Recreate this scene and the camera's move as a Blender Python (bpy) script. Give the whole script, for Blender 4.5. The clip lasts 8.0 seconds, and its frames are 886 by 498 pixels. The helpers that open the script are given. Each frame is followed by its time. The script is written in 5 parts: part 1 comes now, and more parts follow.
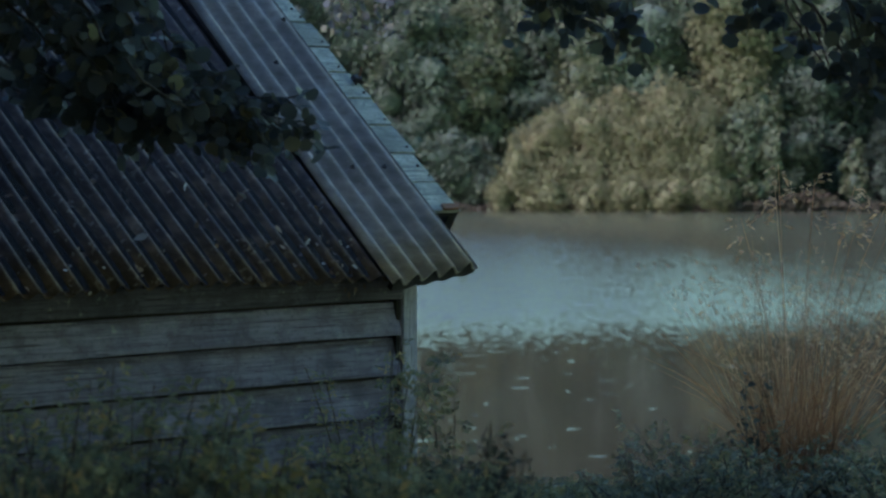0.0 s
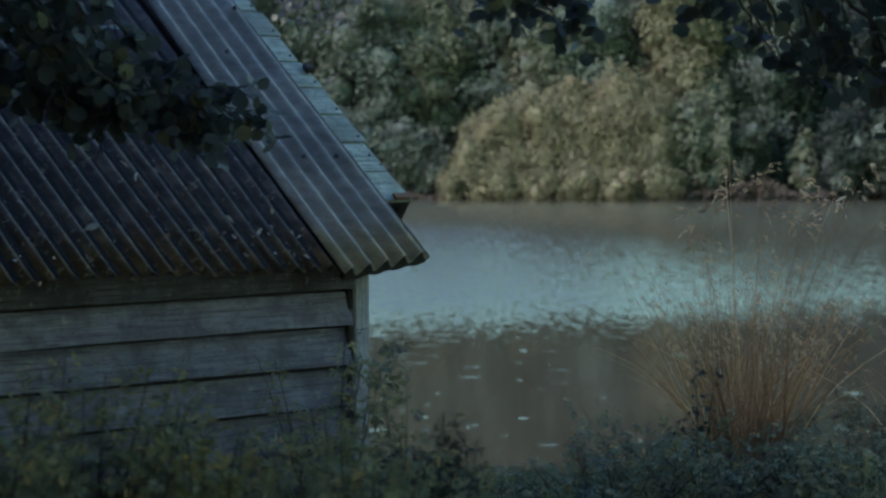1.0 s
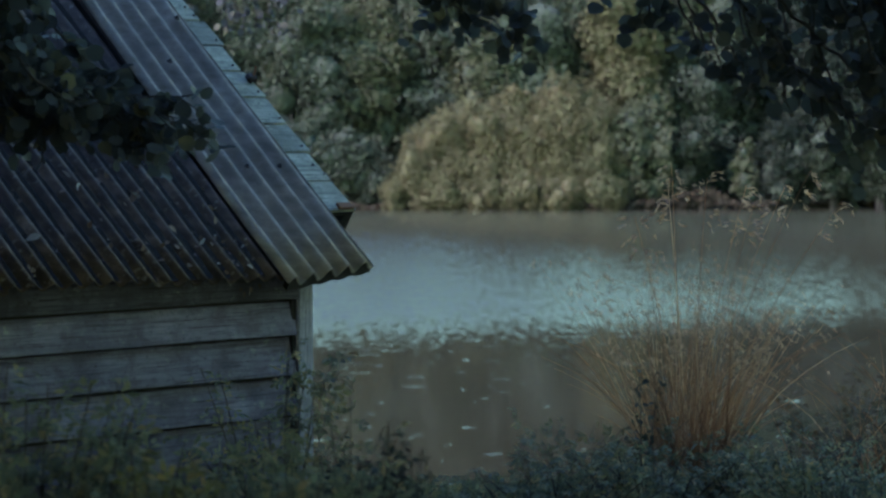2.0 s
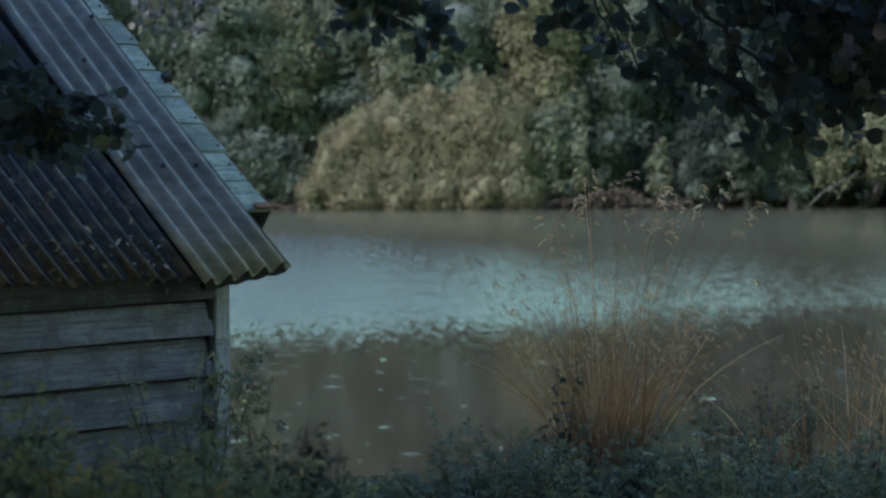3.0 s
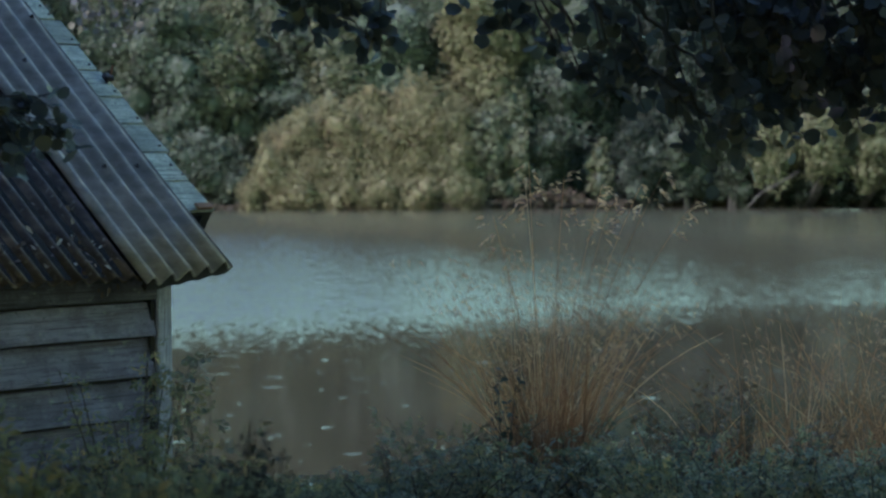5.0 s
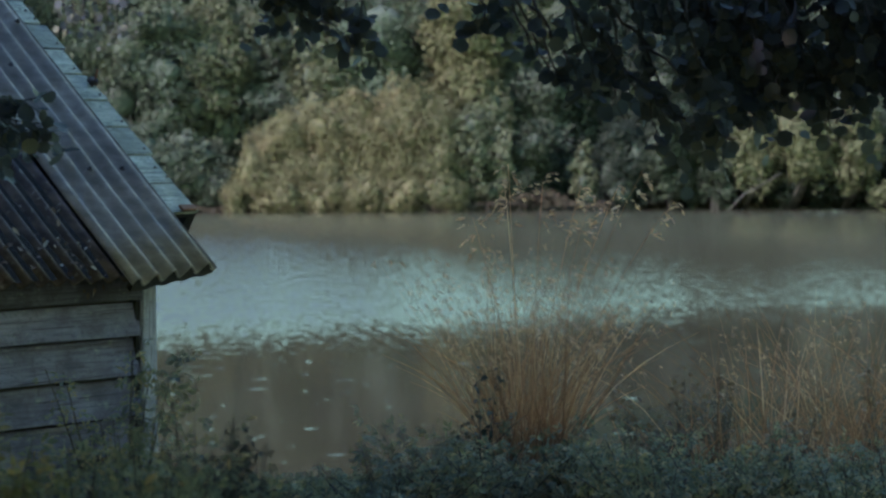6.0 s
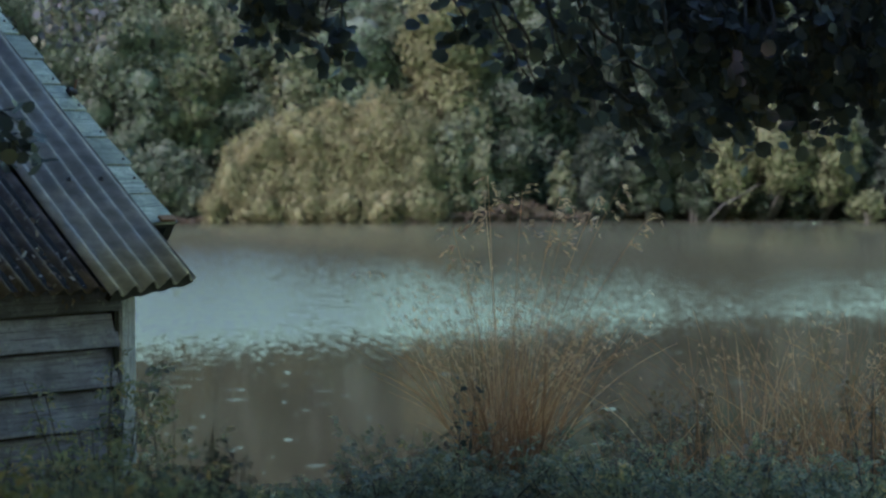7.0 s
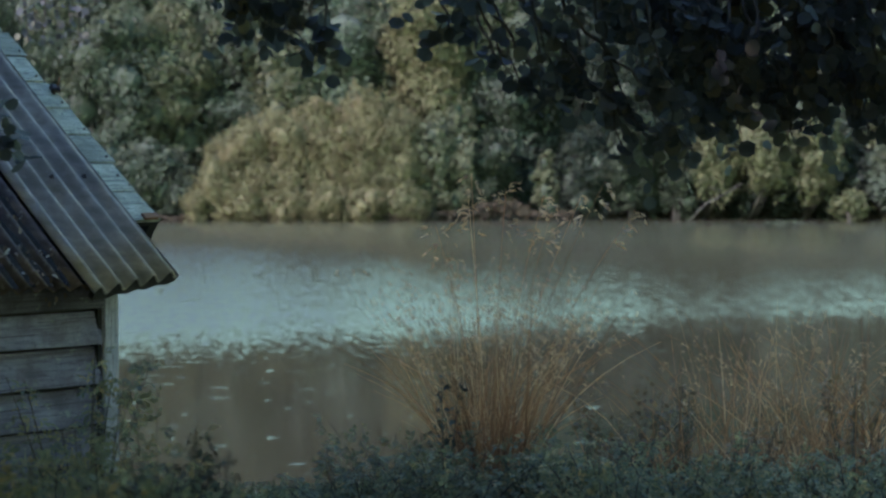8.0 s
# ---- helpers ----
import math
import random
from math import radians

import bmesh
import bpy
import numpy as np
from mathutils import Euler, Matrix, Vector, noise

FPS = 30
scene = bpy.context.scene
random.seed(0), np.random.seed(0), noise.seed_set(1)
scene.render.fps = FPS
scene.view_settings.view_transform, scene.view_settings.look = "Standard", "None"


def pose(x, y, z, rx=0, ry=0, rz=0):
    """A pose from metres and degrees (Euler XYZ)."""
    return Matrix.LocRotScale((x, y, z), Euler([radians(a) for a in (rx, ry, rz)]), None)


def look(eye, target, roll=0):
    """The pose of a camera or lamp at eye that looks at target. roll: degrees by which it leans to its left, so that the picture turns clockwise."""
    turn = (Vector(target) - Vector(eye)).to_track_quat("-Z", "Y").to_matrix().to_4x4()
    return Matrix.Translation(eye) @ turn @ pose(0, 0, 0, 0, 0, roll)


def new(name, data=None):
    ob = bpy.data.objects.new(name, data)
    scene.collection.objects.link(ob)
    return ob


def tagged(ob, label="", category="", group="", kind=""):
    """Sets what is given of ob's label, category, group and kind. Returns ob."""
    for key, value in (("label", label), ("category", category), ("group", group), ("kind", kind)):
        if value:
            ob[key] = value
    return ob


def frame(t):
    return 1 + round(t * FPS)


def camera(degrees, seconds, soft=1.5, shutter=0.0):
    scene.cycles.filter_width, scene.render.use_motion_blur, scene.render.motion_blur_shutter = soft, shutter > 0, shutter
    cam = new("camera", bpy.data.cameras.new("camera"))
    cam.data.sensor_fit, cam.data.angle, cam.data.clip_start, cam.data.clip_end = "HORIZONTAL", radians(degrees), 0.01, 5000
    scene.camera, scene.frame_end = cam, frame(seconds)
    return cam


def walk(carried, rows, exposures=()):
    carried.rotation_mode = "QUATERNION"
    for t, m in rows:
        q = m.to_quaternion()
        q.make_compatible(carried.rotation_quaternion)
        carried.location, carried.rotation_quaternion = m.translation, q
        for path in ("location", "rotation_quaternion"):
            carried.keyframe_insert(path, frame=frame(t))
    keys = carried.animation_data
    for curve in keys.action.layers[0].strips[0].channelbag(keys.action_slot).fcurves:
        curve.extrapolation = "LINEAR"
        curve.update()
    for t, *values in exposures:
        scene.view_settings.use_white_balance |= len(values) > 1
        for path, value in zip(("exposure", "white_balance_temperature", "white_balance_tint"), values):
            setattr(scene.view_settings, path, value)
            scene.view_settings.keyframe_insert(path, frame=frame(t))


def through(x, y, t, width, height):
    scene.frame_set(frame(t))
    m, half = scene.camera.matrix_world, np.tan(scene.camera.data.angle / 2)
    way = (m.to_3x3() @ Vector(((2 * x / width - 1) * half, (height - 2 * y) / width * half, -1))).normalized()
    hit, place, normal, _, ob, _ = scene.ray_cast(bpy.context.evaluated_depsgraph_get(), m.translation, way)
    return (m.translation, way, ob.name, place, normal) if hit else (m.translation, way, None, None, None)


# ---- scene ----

# ------------------------------------------------------------ camera
cam = camera(26.0, 8.0, soft=2.5)
cam.data.dof.use_dof = True
cam.data.dof.focus_distance = 8.2
cam.data.dof.aperture_fstop = 4.6
EYE, TILT = 1.45, -3.25
# seconds, x, y, yaw, pitch, roll: a pan to the right on a fixed stand
ROWS = [
    (0.0, 0.0, 0.0, 0.0, 0.0, 0.0),
    (0.5, -0.001, 0.0, -0.759, -0.053, -0.02),
    (1.0, -0.003, 0.0, -1.462, -0.314, 0.0),
    (1.2, -0.004, 0.0, -1.985, -0.300, 0.0),
    (2.3, -0.007, 0.0, -3.894, 0.021, 0.0),
    (2.5, -0.007, 0.0, -4.597, -0.129, -0.02),
    (3.0, -0.009, 0.0, -5.660, -0.043, 0.04),
    (3.5, -0.010, 0.0, -6.352, 0.174, 0.04),
    (4.0, -0.012, 0.0, -6.680, 0.312, 0.06),
    (4.5, -0.013, 0.0, -7.216, 0.184, 0.014),
    (4.7, -0.014, 0.0, -7.317, -0.023, 0.0),
    (5.8, -0.017, -0.150, -7.770, -0.030, 0.1),
    (6.0, -0.0175, -0.150, -7.905, 0.036, 0.12),
    (6.5, -0.019, -0.150, -8.254, 0.211, 0.15),
    (7.0, -0.020, -0.150, -8.533, 0.354, 0.07),
    (7.5, -0.022, -0.150, -8.724, 0.337, -0.03),
    (8.0, -0.023, -0.150, -9.038, 0.308, -0.09),
]
walk(cam, [(t, pose(x, y, EYE, 90 + TILT + p, r, w)) for t, x, y, w, p, r in ROWS],
     exposures=[(0.0, 2.20, 4790, 51), (4.7, 2.31, 4860, 51), (5.8, 2.43, 4950, 51), (8.0, 2.50, 4990, 51)])

# ------------------------------------------------------------ light
SUN_EL, SUN_AZ = 37.0, 236.0        # degrees; azimuth clockwise from +y: the sun stands behind and to one side
world = bpy.data.worlds.new("world")
scene.world = world
world.use_nodes = True
wn = world.node_tree
sky = wn.nodes.new("ShaderNodeTexSky")
sky.sky_type = "NISHITA"
sky.sun_disc = False
sky.dust_density = 0.3
sky.ozone_density = 0.2
sky.sun_elevation = radians(SUN_EL)
sky.sun_rotation = radians(SUN_AZ)
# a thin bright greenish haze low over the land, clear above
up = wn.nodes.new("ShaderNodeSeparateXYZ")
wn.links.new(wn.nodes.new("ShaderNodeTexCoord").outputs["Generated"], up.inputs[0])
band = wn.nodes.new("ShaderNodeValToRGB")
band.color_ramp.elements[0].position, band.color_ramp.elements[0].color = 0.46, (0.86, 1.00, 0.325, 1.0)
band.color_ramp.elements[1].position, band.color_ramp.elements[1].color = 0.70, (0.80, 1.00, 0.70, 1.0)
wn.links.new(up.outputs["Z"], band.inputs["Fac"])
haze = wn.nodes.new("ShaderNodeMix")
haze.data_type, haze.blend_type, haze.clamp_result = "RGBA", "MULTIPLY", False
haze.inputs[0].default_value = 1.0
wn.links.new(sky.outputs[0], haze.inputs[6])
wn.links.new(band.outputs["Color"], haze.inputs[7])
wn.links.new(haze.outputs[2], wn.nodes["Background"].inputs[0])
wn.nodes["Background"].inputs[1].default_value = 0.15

sun_data = bpy.data.lights.new("sun", "SUN")
sun_data.energy, sun_data.angle, sun_data.color = 1.75, radians(0.6), (1.0, 0.84, 0.62)
sun = new("sun", sun_data)
sun_way = Vector((math.sin(radians(SUN_AZ)) * math.cos(radians(SUN_EL)),
                  math.cos(radians(SUN_AZ)) * math.cos(radians(SUN_EL)), math.sin(radians(SUN_EL))))
sun.matrix_world = look(sun_way * 60, (0, 0, 0))


# ------------------------------------------------------------ materials
def material(name, rough=0.7, metal=0.0, spec=0.5):
    m = bpy.data.materials.new(name)
    m.use_nodes = True
    b = m.node_tree.nodes["Principled BSDF"]
    b.inputs["Roughness"].default_value = rough
    b.inputs["Metallic"].default_value = metal
    b.inputs["Specular IOR Level"].default_value = spec
    return m, m.node_tree, b


def node(nt, kind, **values):
    n = nt.nodes.new(kind)
    for key, value in values.items():
        n.inputs[key.replace("_", " ")].default_value = value
    return n


def coords(nt, scale=(1, 1, 1)):
    tc = nt.nodes.new("ShaderNodeTexCoord")
    mp = nt.nodes.new("ShaderNodeMapping")
    mp.inputs["Scale"].default_value = scale
    nt.links.new(tc.outputs["Object"], mp.inputs["Vector"])
    return mp.outputs["Vector"]


def noise_tex(nt, vec, scale, detail=4.0, rough=0.55, distort=0.0):
    n = node(nt, "ShaderNodeTexNoise", Scale=scale, Detail=detail, Roughness=rough, Distortion=distort)
    nt.links.new(vec, n.inputs["Vector"])
    return n.outputs["Fac"]


def ramp(nt, fac, stops):
    r = nt.nodes.new("ShaderNodeValToRGB")
    e = r.color_ramp.elements
    while len(e) < len(stops):
        e.new(0.5)
    for el, (p, c) in zip(e, stops):
        el.position, el.color = p, (*c, 1.0)
    nt.links.new(fac, r.inputs["Fac"])
    return r.outputs["Color"]


def mixed(nt, fac, a, b, mode="MIX"):
    m = nt.nodes.new("ShaderNodeMix")
    m.data_type, m.blend_type = "RGBA", mode
    for sock, value in ((m.inputs[0], fac), (m.inputs[6], a), (m.inputs[7], b)):
        if isinstance(value, (int, float)):
            sock.default_value = value
        elif isinstance(value, tuple):
            sock.default_value = (*value, 1.0)
        else:
            nt.links.new(value, sock)
    return m.outputs[2]


def grey(v):
    return (v, v, v)


def bump(nt, bsdf, height, strength=0.4, distance=0.01):
    n = node(nt, "ShaderNodeBump", Strength=strength, Distance=distance)
    nt.links.new(height, n.inputs["Height"])
    nt.links.new(n.outputs[0], bsdf.inputs["Normal"])


def math_node(nt, op, a, b=0.0, clamp=False):
    n = nt.nodes.new("ShaderNodeMath")
    n.operation, n.use_clamp = op, clamp
    for sock, value in ((n.inputs[0], a), (n.inputs[1], b)):
        if isinstance(value, (int, float)):
            sock.default_value = value
        else:
            nt.links.new(value, sock)
    return n.outputs[0]


def wood_material(name, dark, mid, light, lichen=(0.30, 0.34, 0.28), lichen_amount=0.5, stretch=(1.6, 48, 48)):
    """Weathered bare timber: long grain, cracks, stains, lichen; each board a little different."""
    m, nt, b = material(name, 0.82, 0.0, 0.3)
    info = nt.nodes.new("ShaderNodeObjectInfo")
    tc = nt.nodes.new("ShaderNodeTexCoord")
    shift = nt.nodes.new("ShaderNodeVectorMath")
    shift.operation = "ADD"
    off = nt.nodes.new("ShaderNodeCombineXYZ")
    nt.links.new(math_node(nt, "MULTIPLY", info.outputs["Random"], 37.0), off.inputs[0])
    nt.links.new(math_node(nt, "MULTIPLY", info.outputs["Random"], 11.0), off.inputs[2])
    nt.links.new(tc.outputs["Object"], shift.inputs[0])
    nt.links.new(off.outputs[0], shift.inputs[1])
    mp = nt.nodes.new("ShaderNodeMapping")
    mp.inputs["Scale"].default_value = stretch
    nt.links.new(shift.outputs[0], mp.inputs["Vector"])
    grain = noise_tex(nt, mp.outputs[0], 2.2, 8.0, 0.62, 0.6)
    mp2 = nt.nodes.new("ShaderNodeMapping")
    mp2.inputs["Scale"].default_value = tuple(c * (4.0 if c < 10 else 1.3) for c in stretch)
    nt.links.new(shift.outputs[0], mp2.inputs["Vector"])
    fine = noise_tex(nt, mp2.outputs[0], 2.6, 6.0, 0.7, 1.2)
    pits = noise_tex(nt, shift.outputs[0], 75.0, 3.0, 0.6)
    stain = noise_tex(nt, shift.outputs[0], 3.0, 5.0, 0.6)
    patch = noise_tex(nt, shift.outputs[0], 24.0, 6.0, 0.7)
    col = ramp(nt, grain, [(0.26, dark), (0.44, mid), (0.78, light)])
    col = mixed(nt, ramp(nt, fine, [(0.50, grey(0.0)), (0.68, grey(0.4))]), col, light)
    col = mixed(nt, ramp(nt, stain, [(0.36, grey(0.5)), (0.52, grey(0.0))]), col, dark)
    col = mixed(nt, ramp(nt, patch, [(0.60, grey(0.0)), (0.66, grey(lichen_amount))]), col, lichen)
    col = mixed(nt, ramp(nt, pits, [(0.30, grey(0.75)), (0.42, grey(0.0))]), col, dark)
    mp3 = nt.nodes.new("ShaderNodeMapping")
    mp3.inputs["Scale"].default_value = tuple(c * (1.1 if c < 10 else 2.6) for c in stretch)
    nt.links.new(shift.outputs[0], mp3.inputs["Vector"])
    crack = noise_tex(nt, mp3.outputs[0], 1.6, 4.0, 0.6, 0.9)
    col = mixed(nt, ramp(nt, crack, [(0.585, grey(0.0)), (0.625, grey(0.85))]), col, tuple(c * 0.4 for c in dark))
    blot = noise_tex(nt, shift.outputs[0], 9.0, 6.0, 0.7)
    col = mixed(nt, ramp(nt, blot, [(0.40, grey(0.55)), (0.53, grey(0.0))]), col, dark)
    tone = math_node(nt, "ADD", math_node(nt, "MULTIPLY", info.outputs["Random"], 0.4), 0.8)
    tint = nt.nodes.new("ShaderNodeCombineColor")
    for k in range(3):
        nt.links.new(tone, tint.inputs[k])
    col = mixed(nt, 1.0, col, tint.outputs[0], "MULTIPLY")
    nt.links.new(col, b.inputs["Base Color"])
    bump(nt, b, mixed(nt, 0.5, grain, fine), 1.0, 0.007)
    return m


def sheet_material(name, dark, mid, light, spots, spot_amount, rough=0.45):
    """Old corrugated roofing: streaked down the slope, dirty, with lichen spots."""
    m, nt, b = material(name, rough, 0.0, 0.12)
    v = coords(nt)
    vs = coords(nt, (9, 0.9, 9))
    streak = noise_tex(nt, vs, 2.0, 6.0, 0.6)
    blot = noise_tex(nt, v, 4.5, 6.0, 0.65)
    spot = noise_tex(nt, v, 38.0, 3.0, 0.5)
    where = noise_tex(nt, v, 2.6, 3.0, 0.5)
    col = ramp(nt, streak, [(0.32, dark), (0.55, mid), (0.75, light)])
    col = mixed(nt, ramp(nt, blot, [(0.35, grey(0.7)), (0.58, grey(0.0))]), col, dark)
    s = mixed(nt, 1.0, ramp(nt, spot, [(0.60, grey(0.0)), (0.68, grey(spot_amount))]),
              ramp(nt, where, [(0.42, grey(0.1)), (0.62, grey(1.0))]), "MULTIPLY")
    col = mixed(nt, s, col, spots)
    nt.links.new(col, b.inputs["Base Color"])
    bump(nt, b, blot, 0.35, 0.006)
    return m


def leaf_material(name, stops, rough=0.55, through=0.25, patch=0.0, patch_col=(0.1, 0.1, 0.05), patch_scale=0.4, spec=0.22):
    """Leaves: every leaf its own tone, some light shining through."""
    m, nt, b = material(name, rough, 0.0, spec)
    geo = nt.nodes.new("ShaderNodeNewGeometry")
    col = ramp(nt, geo.outputs["Random Per Island"], stops)
    if patch:
        f = ramp(nt, noise_tex(nt, coords(nt), patch_scale, 3.0), [(0.45, grey(0.0)), (0.62, grey(patch))])
        col = mixed(nt, f, col, patch_col)
    nt.links.new(col, b.inputs["Base Color"])
    tr = nt.nodes.new("ShaderNodeBsdfTranslucent")
    nt.links.new(col, tr.inputs["Color"])
    mx = nt.nodes.new("ShaderNodeMixShader")
    mx.inputs[0].default_value = through
    nt.links.new(b.outputs[0], mx.inputs[1])
    nt.links.new(tr.outputs[0], mx.inputs[2])
    nt.links.new(mx.outputs[0], nt.nodes["Material Output"].inputs["Surface"])
    return m


def plain_material(name, a, c, scale=8.0, rough=0.8, height=0.4, metal=0.0):
    m, nt, b = material(name, rough, metal, 0.3)
    v = coords(nt)
    n1 = noise_tex(nt, v, scale, 6.0, 0.62)
    n2 = noise_tex(nt, v, scale * 6, 4.0, 0.6)
    col = mixed(nt, ramp(nt, n2, [(0.35, grey(0.0)), (0.7, grey(0.5))]), ramp(nt, n1, [(0.32, a), (0.68, c)]), a)
    nt.links.new(col, b.inputs["Base Color"])
    bump(nt, b, n2, height, 0.01)
    return m


def water_material():
    """Lake water: calm near the bank, ruffled by wind farther out, calm again under the far trees."""
    m, nt, b = material("lake_water", 0.07, 0.0, 0.5)
    b.inputs["IOR"].default_value = 1.33
    tc = nt.nodes.new("ShaderNodeTexCoord")
    sep = nt.nodes.new("ShaderNodeSeparateXYZ")
    nt.links.new(tc.outputs["Object"], sep.inputs[0])
    edge = noise_tex(nt, coords(nt, (0.16, 0.30, 1)), 1.0, 5.0, 0.6)
    y = math_node(nt, "ADD", sep.outputs["Y"], math_node(nt, "MULTIPLY", math_node(nt, "SUBTRACT", edge, 0.5), 4.0))
    y = math_node(nt, "ADD", y, math_node(nt, "MULTIPLY", sep.outputs["X"], -0.20))
    ragged = noise_tex(nt, coords(nt, (6.0, 2.0, 1)), 1.0, 5.0, 0.8)
    y = math_node(nt, "ADD", y, math_node(nt, "MULTIPLY", math_node(nt, "SUBTRACT", ragged, 0.5), 20.0))
    wind = ramp(nt, math_node(nt, "DIVIDE", y, 100.0),
                [(0.302, grey(0.0)), (0.350, grey(1.0))])
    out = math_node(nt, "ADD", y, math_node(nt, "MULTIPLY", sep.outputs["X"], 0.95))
    lee = ramp(nt, math_node(nt, "DIVIDE", out, 100.0), [(0.64, grey(1.0)), (0.83, grey(0.44))])
    wind = math_node(nt, "MULTIPLY", wind, lee)
    wind = math_node(nt, "MULTIPLY", wind, ramp(nt, math_node(nt, "DIVIDE", sep.outputs["Y"], 100.0), [(0.82, grey(1.0)), (0.88, grey(0.1))]))
    # base colour, lighter towards the far shore
    body_tone = ramp(nt, math_node(nt, "DIVIDE", out, 100.0), [(0.62, (0.0235, 0.0210, 0.0115)), (0.82, (0.047, 0.048, 0.028))])
    nt.links.new(body_tone, b.inputs["Base Color"])
    side = ramp(nt, math_node(nt, "DIVIDE", math_node(nt, "ADD", sep.outputs["X"], 4.0), 20.0), [(0.0, grey(1.0)), (0.33, grey(0.81)), (0.62, grey(0.46)), (1.0, grey(0.45))])
    wind = math_node(nt, "MULTIPLY", math_node(nt, "MULTIPLY", wind, side), 1.40)
    # little gusts that break the calm water in narrow streaks
    reach = ramp(nt, math_node(nt, "DIVIDE", sep.outputs["Y"], 100.0), [(0.23, grey(0.0)), (0.34, grey(0.085))])
    reach = math_node(nt, "SUBTRACT", reach, math_node(nt, "MULTIPLY", sep.outputs["X"], 0.006))
    gust = ramp(nt, math_node(nt, "ADD", noise_tex(nt, coords(nt, (1.5, 3.6, 1)), 1.0, 2.5, 0.55), reach), [(0.680, grey(0.0)), (0.695, grey(0.9))])
    # a scatter of small bright ripples just before the ruffled water
    rim = ramp(nt, math_node(nt, "DIVIDE", y, 100.0), [(0.27, grey(0.0)), (0.315, grey(0.085))])
    dots = ramp(nt, math_node(nt, "ADD", noise_tex(nt, coords(nt, (4.5, 3.0, 1)), 1.0, 1.5, 0.5), math_node(nt, "SUBTRACT", rim, math_node(nt, "MULTIPLY", sep.outputs["X"], 0.010))), [(0.70, grey(0.0)), (0.73, grey(0.8))])
    gust = math_node(nt, "MAXIMUM", gust, dots)
    near = ramp(nt, math_node(nt, "DIVIDE", sep.outputs["Y"], 100.0), [(0.34, grey(1.0)), (0.44, grey(0.0))])
    amount = math_node(nt, "ADD", math_node(nt, "MAXIMUM", wind, math_node(nt, "MULTIPLY", gust, near)), 0.06)
    fleck = noise_tex(nt, coords(nt, (3.4, 0.95, 1)), 1.0, 4.0, 0.68)
    amount = math_node(nt, "MULTIPLY", amount, ramp(nt, fleck, [(0.36, grey(0.70)), (0.62, grey(1.18))]))
    waves = node(nt, "ShaderNodeTexNoise", Scale=1.0, Detail=3.0, Roughness=0.6)
    nt.links.new(coords(nt, (17.0, 26.0, 1)), waves.inputs["Vector"])
    slope = nt.nodes.new("ShaderNodeVectorMath")
    slope.operation = "SUBTRACT"
    slope.inputs[1].default_value = (0.5, 0.5, 0.5)
    nt.links.new(waves.outputs["Color"], slope.inputs[0])
    scaled = nt.nodes.new("ShaderNodeVectorMath")
    scaled.operation = "SCALE"
    nt.links.new(slope.outputs[0], scaled.inputs[0])
    nt.links.new(math_node(nt, "MULTIPLY", amount, 0.75), scaled.inputs["Scale"])
    flat = nt.nodes.new("ShaderNodeVectorMath")
    flat.operation = "MULTIPLY_ADD"
    nt.links.new(scaled.outputs[0], flat.inputs[0])
    flat.inputs[1].default_value = (0.6, 1.0, 0.0)
    lift = nt.nodes.new("ShaderNodeCombineXYZ")
    nt.links.new(math_node(nt, "MULTIPLY", amount, -0.17), lift.inputs[1])
    lift.inputs[2].default_value = 1.0
    nt.links.new(lift.outputs[0], flat.inputs[2])
    unit_n = nt.nodes.new("ShaderNodeVectorMath")
    unit_n.operation = "NORMALIZE"
    nt.links.new(flat.outputs[0], unit_n.inputs[0])
    nt.links.new(unit_n.outputs[0], b.inputs["Normal"])
    return m


M_SIDING = wood_material("weathered_siding", (0.056, 0.053, 0.078), (0.140, 0.136, 0.195), (0.238, 0.233, 0.316))
# siding wood in darker tones: the eave's shade is in the colour
M_FASCIA = wood_material("shaded_fascia", (0.021, 0.021, 0.029), (0.053, 0.052, 0.070), (0.104, 0.102, 0.128))
M_POST = wood_material("weathered_post", (0.088, 0.090, 0.118), (0.228, 0.234, 0.295), (0.38, 0.385, 0.46), stretch=(30, 30, 1.6))
M_ROOFBOARD = wood_material("silvered_boards", (0.095, 0.098, 0.078), (0.275, 0.282, 0.222), (0.42, 0.43, 0.345), (0.10, 0.115, 0.09), 0.9)
M_RUST = plain_material("rusted_edge", (0.10, 0.045, 0.022), (0.20, 0.10, 0.05), 20.0, 0.85)
M_OLD = sheet_material("old_sheet", (0.039, 0.030, 0.024), (0.097, 0.072, 0.055), (0.188, 0.141, 0.101), (0.231, 0.209, 0.169), 0.7, 0.62)
M_VERGE = sheet_material("grey_sheet", (0.166, 0.147, 0.121), (0.295, 0.263, 0.218), (0.410, 0.369, 0.309), (0.396, 0.371, 0.325), 0.25, 0.85)
# bargeboard timber; its near black also paints shade in slots, gaps and hollows
M_DARK = plain_material("dark_timber_and_shade", (0.008, 0.008, 0.008), (0.022, 0.021, 0.02), 9.0)
M_NAIL = plain_material("nail_iron", (0.03, 0.028, 0.026), (0.07, 0.05, 0.04), 60.0, 0.6, 0.2, 0.6)
M_BARK = plain_material("bark", (0.03, 0.026, 0.022), (0.09, 0.08, 0.065), 14.0, 0.9, 0.8)
M_GROUND = plain_material("bank_soil", (0.035, 0.032, 0.02), (0.075, 0.075, 0.04), 1.5, 0.95, 0.6)
M_WATER = water_material()
M_ALDER = leaf_material("alder_leaf", [(0.0, (0.046, 0.054, 0.056)), (0.6, (0.068, 0.076, 0.070)), (0.94, (0.105, 0.105, 0.066)), (1.0, (0.17, 0.15, 0.07))], 0.55, 0.4)
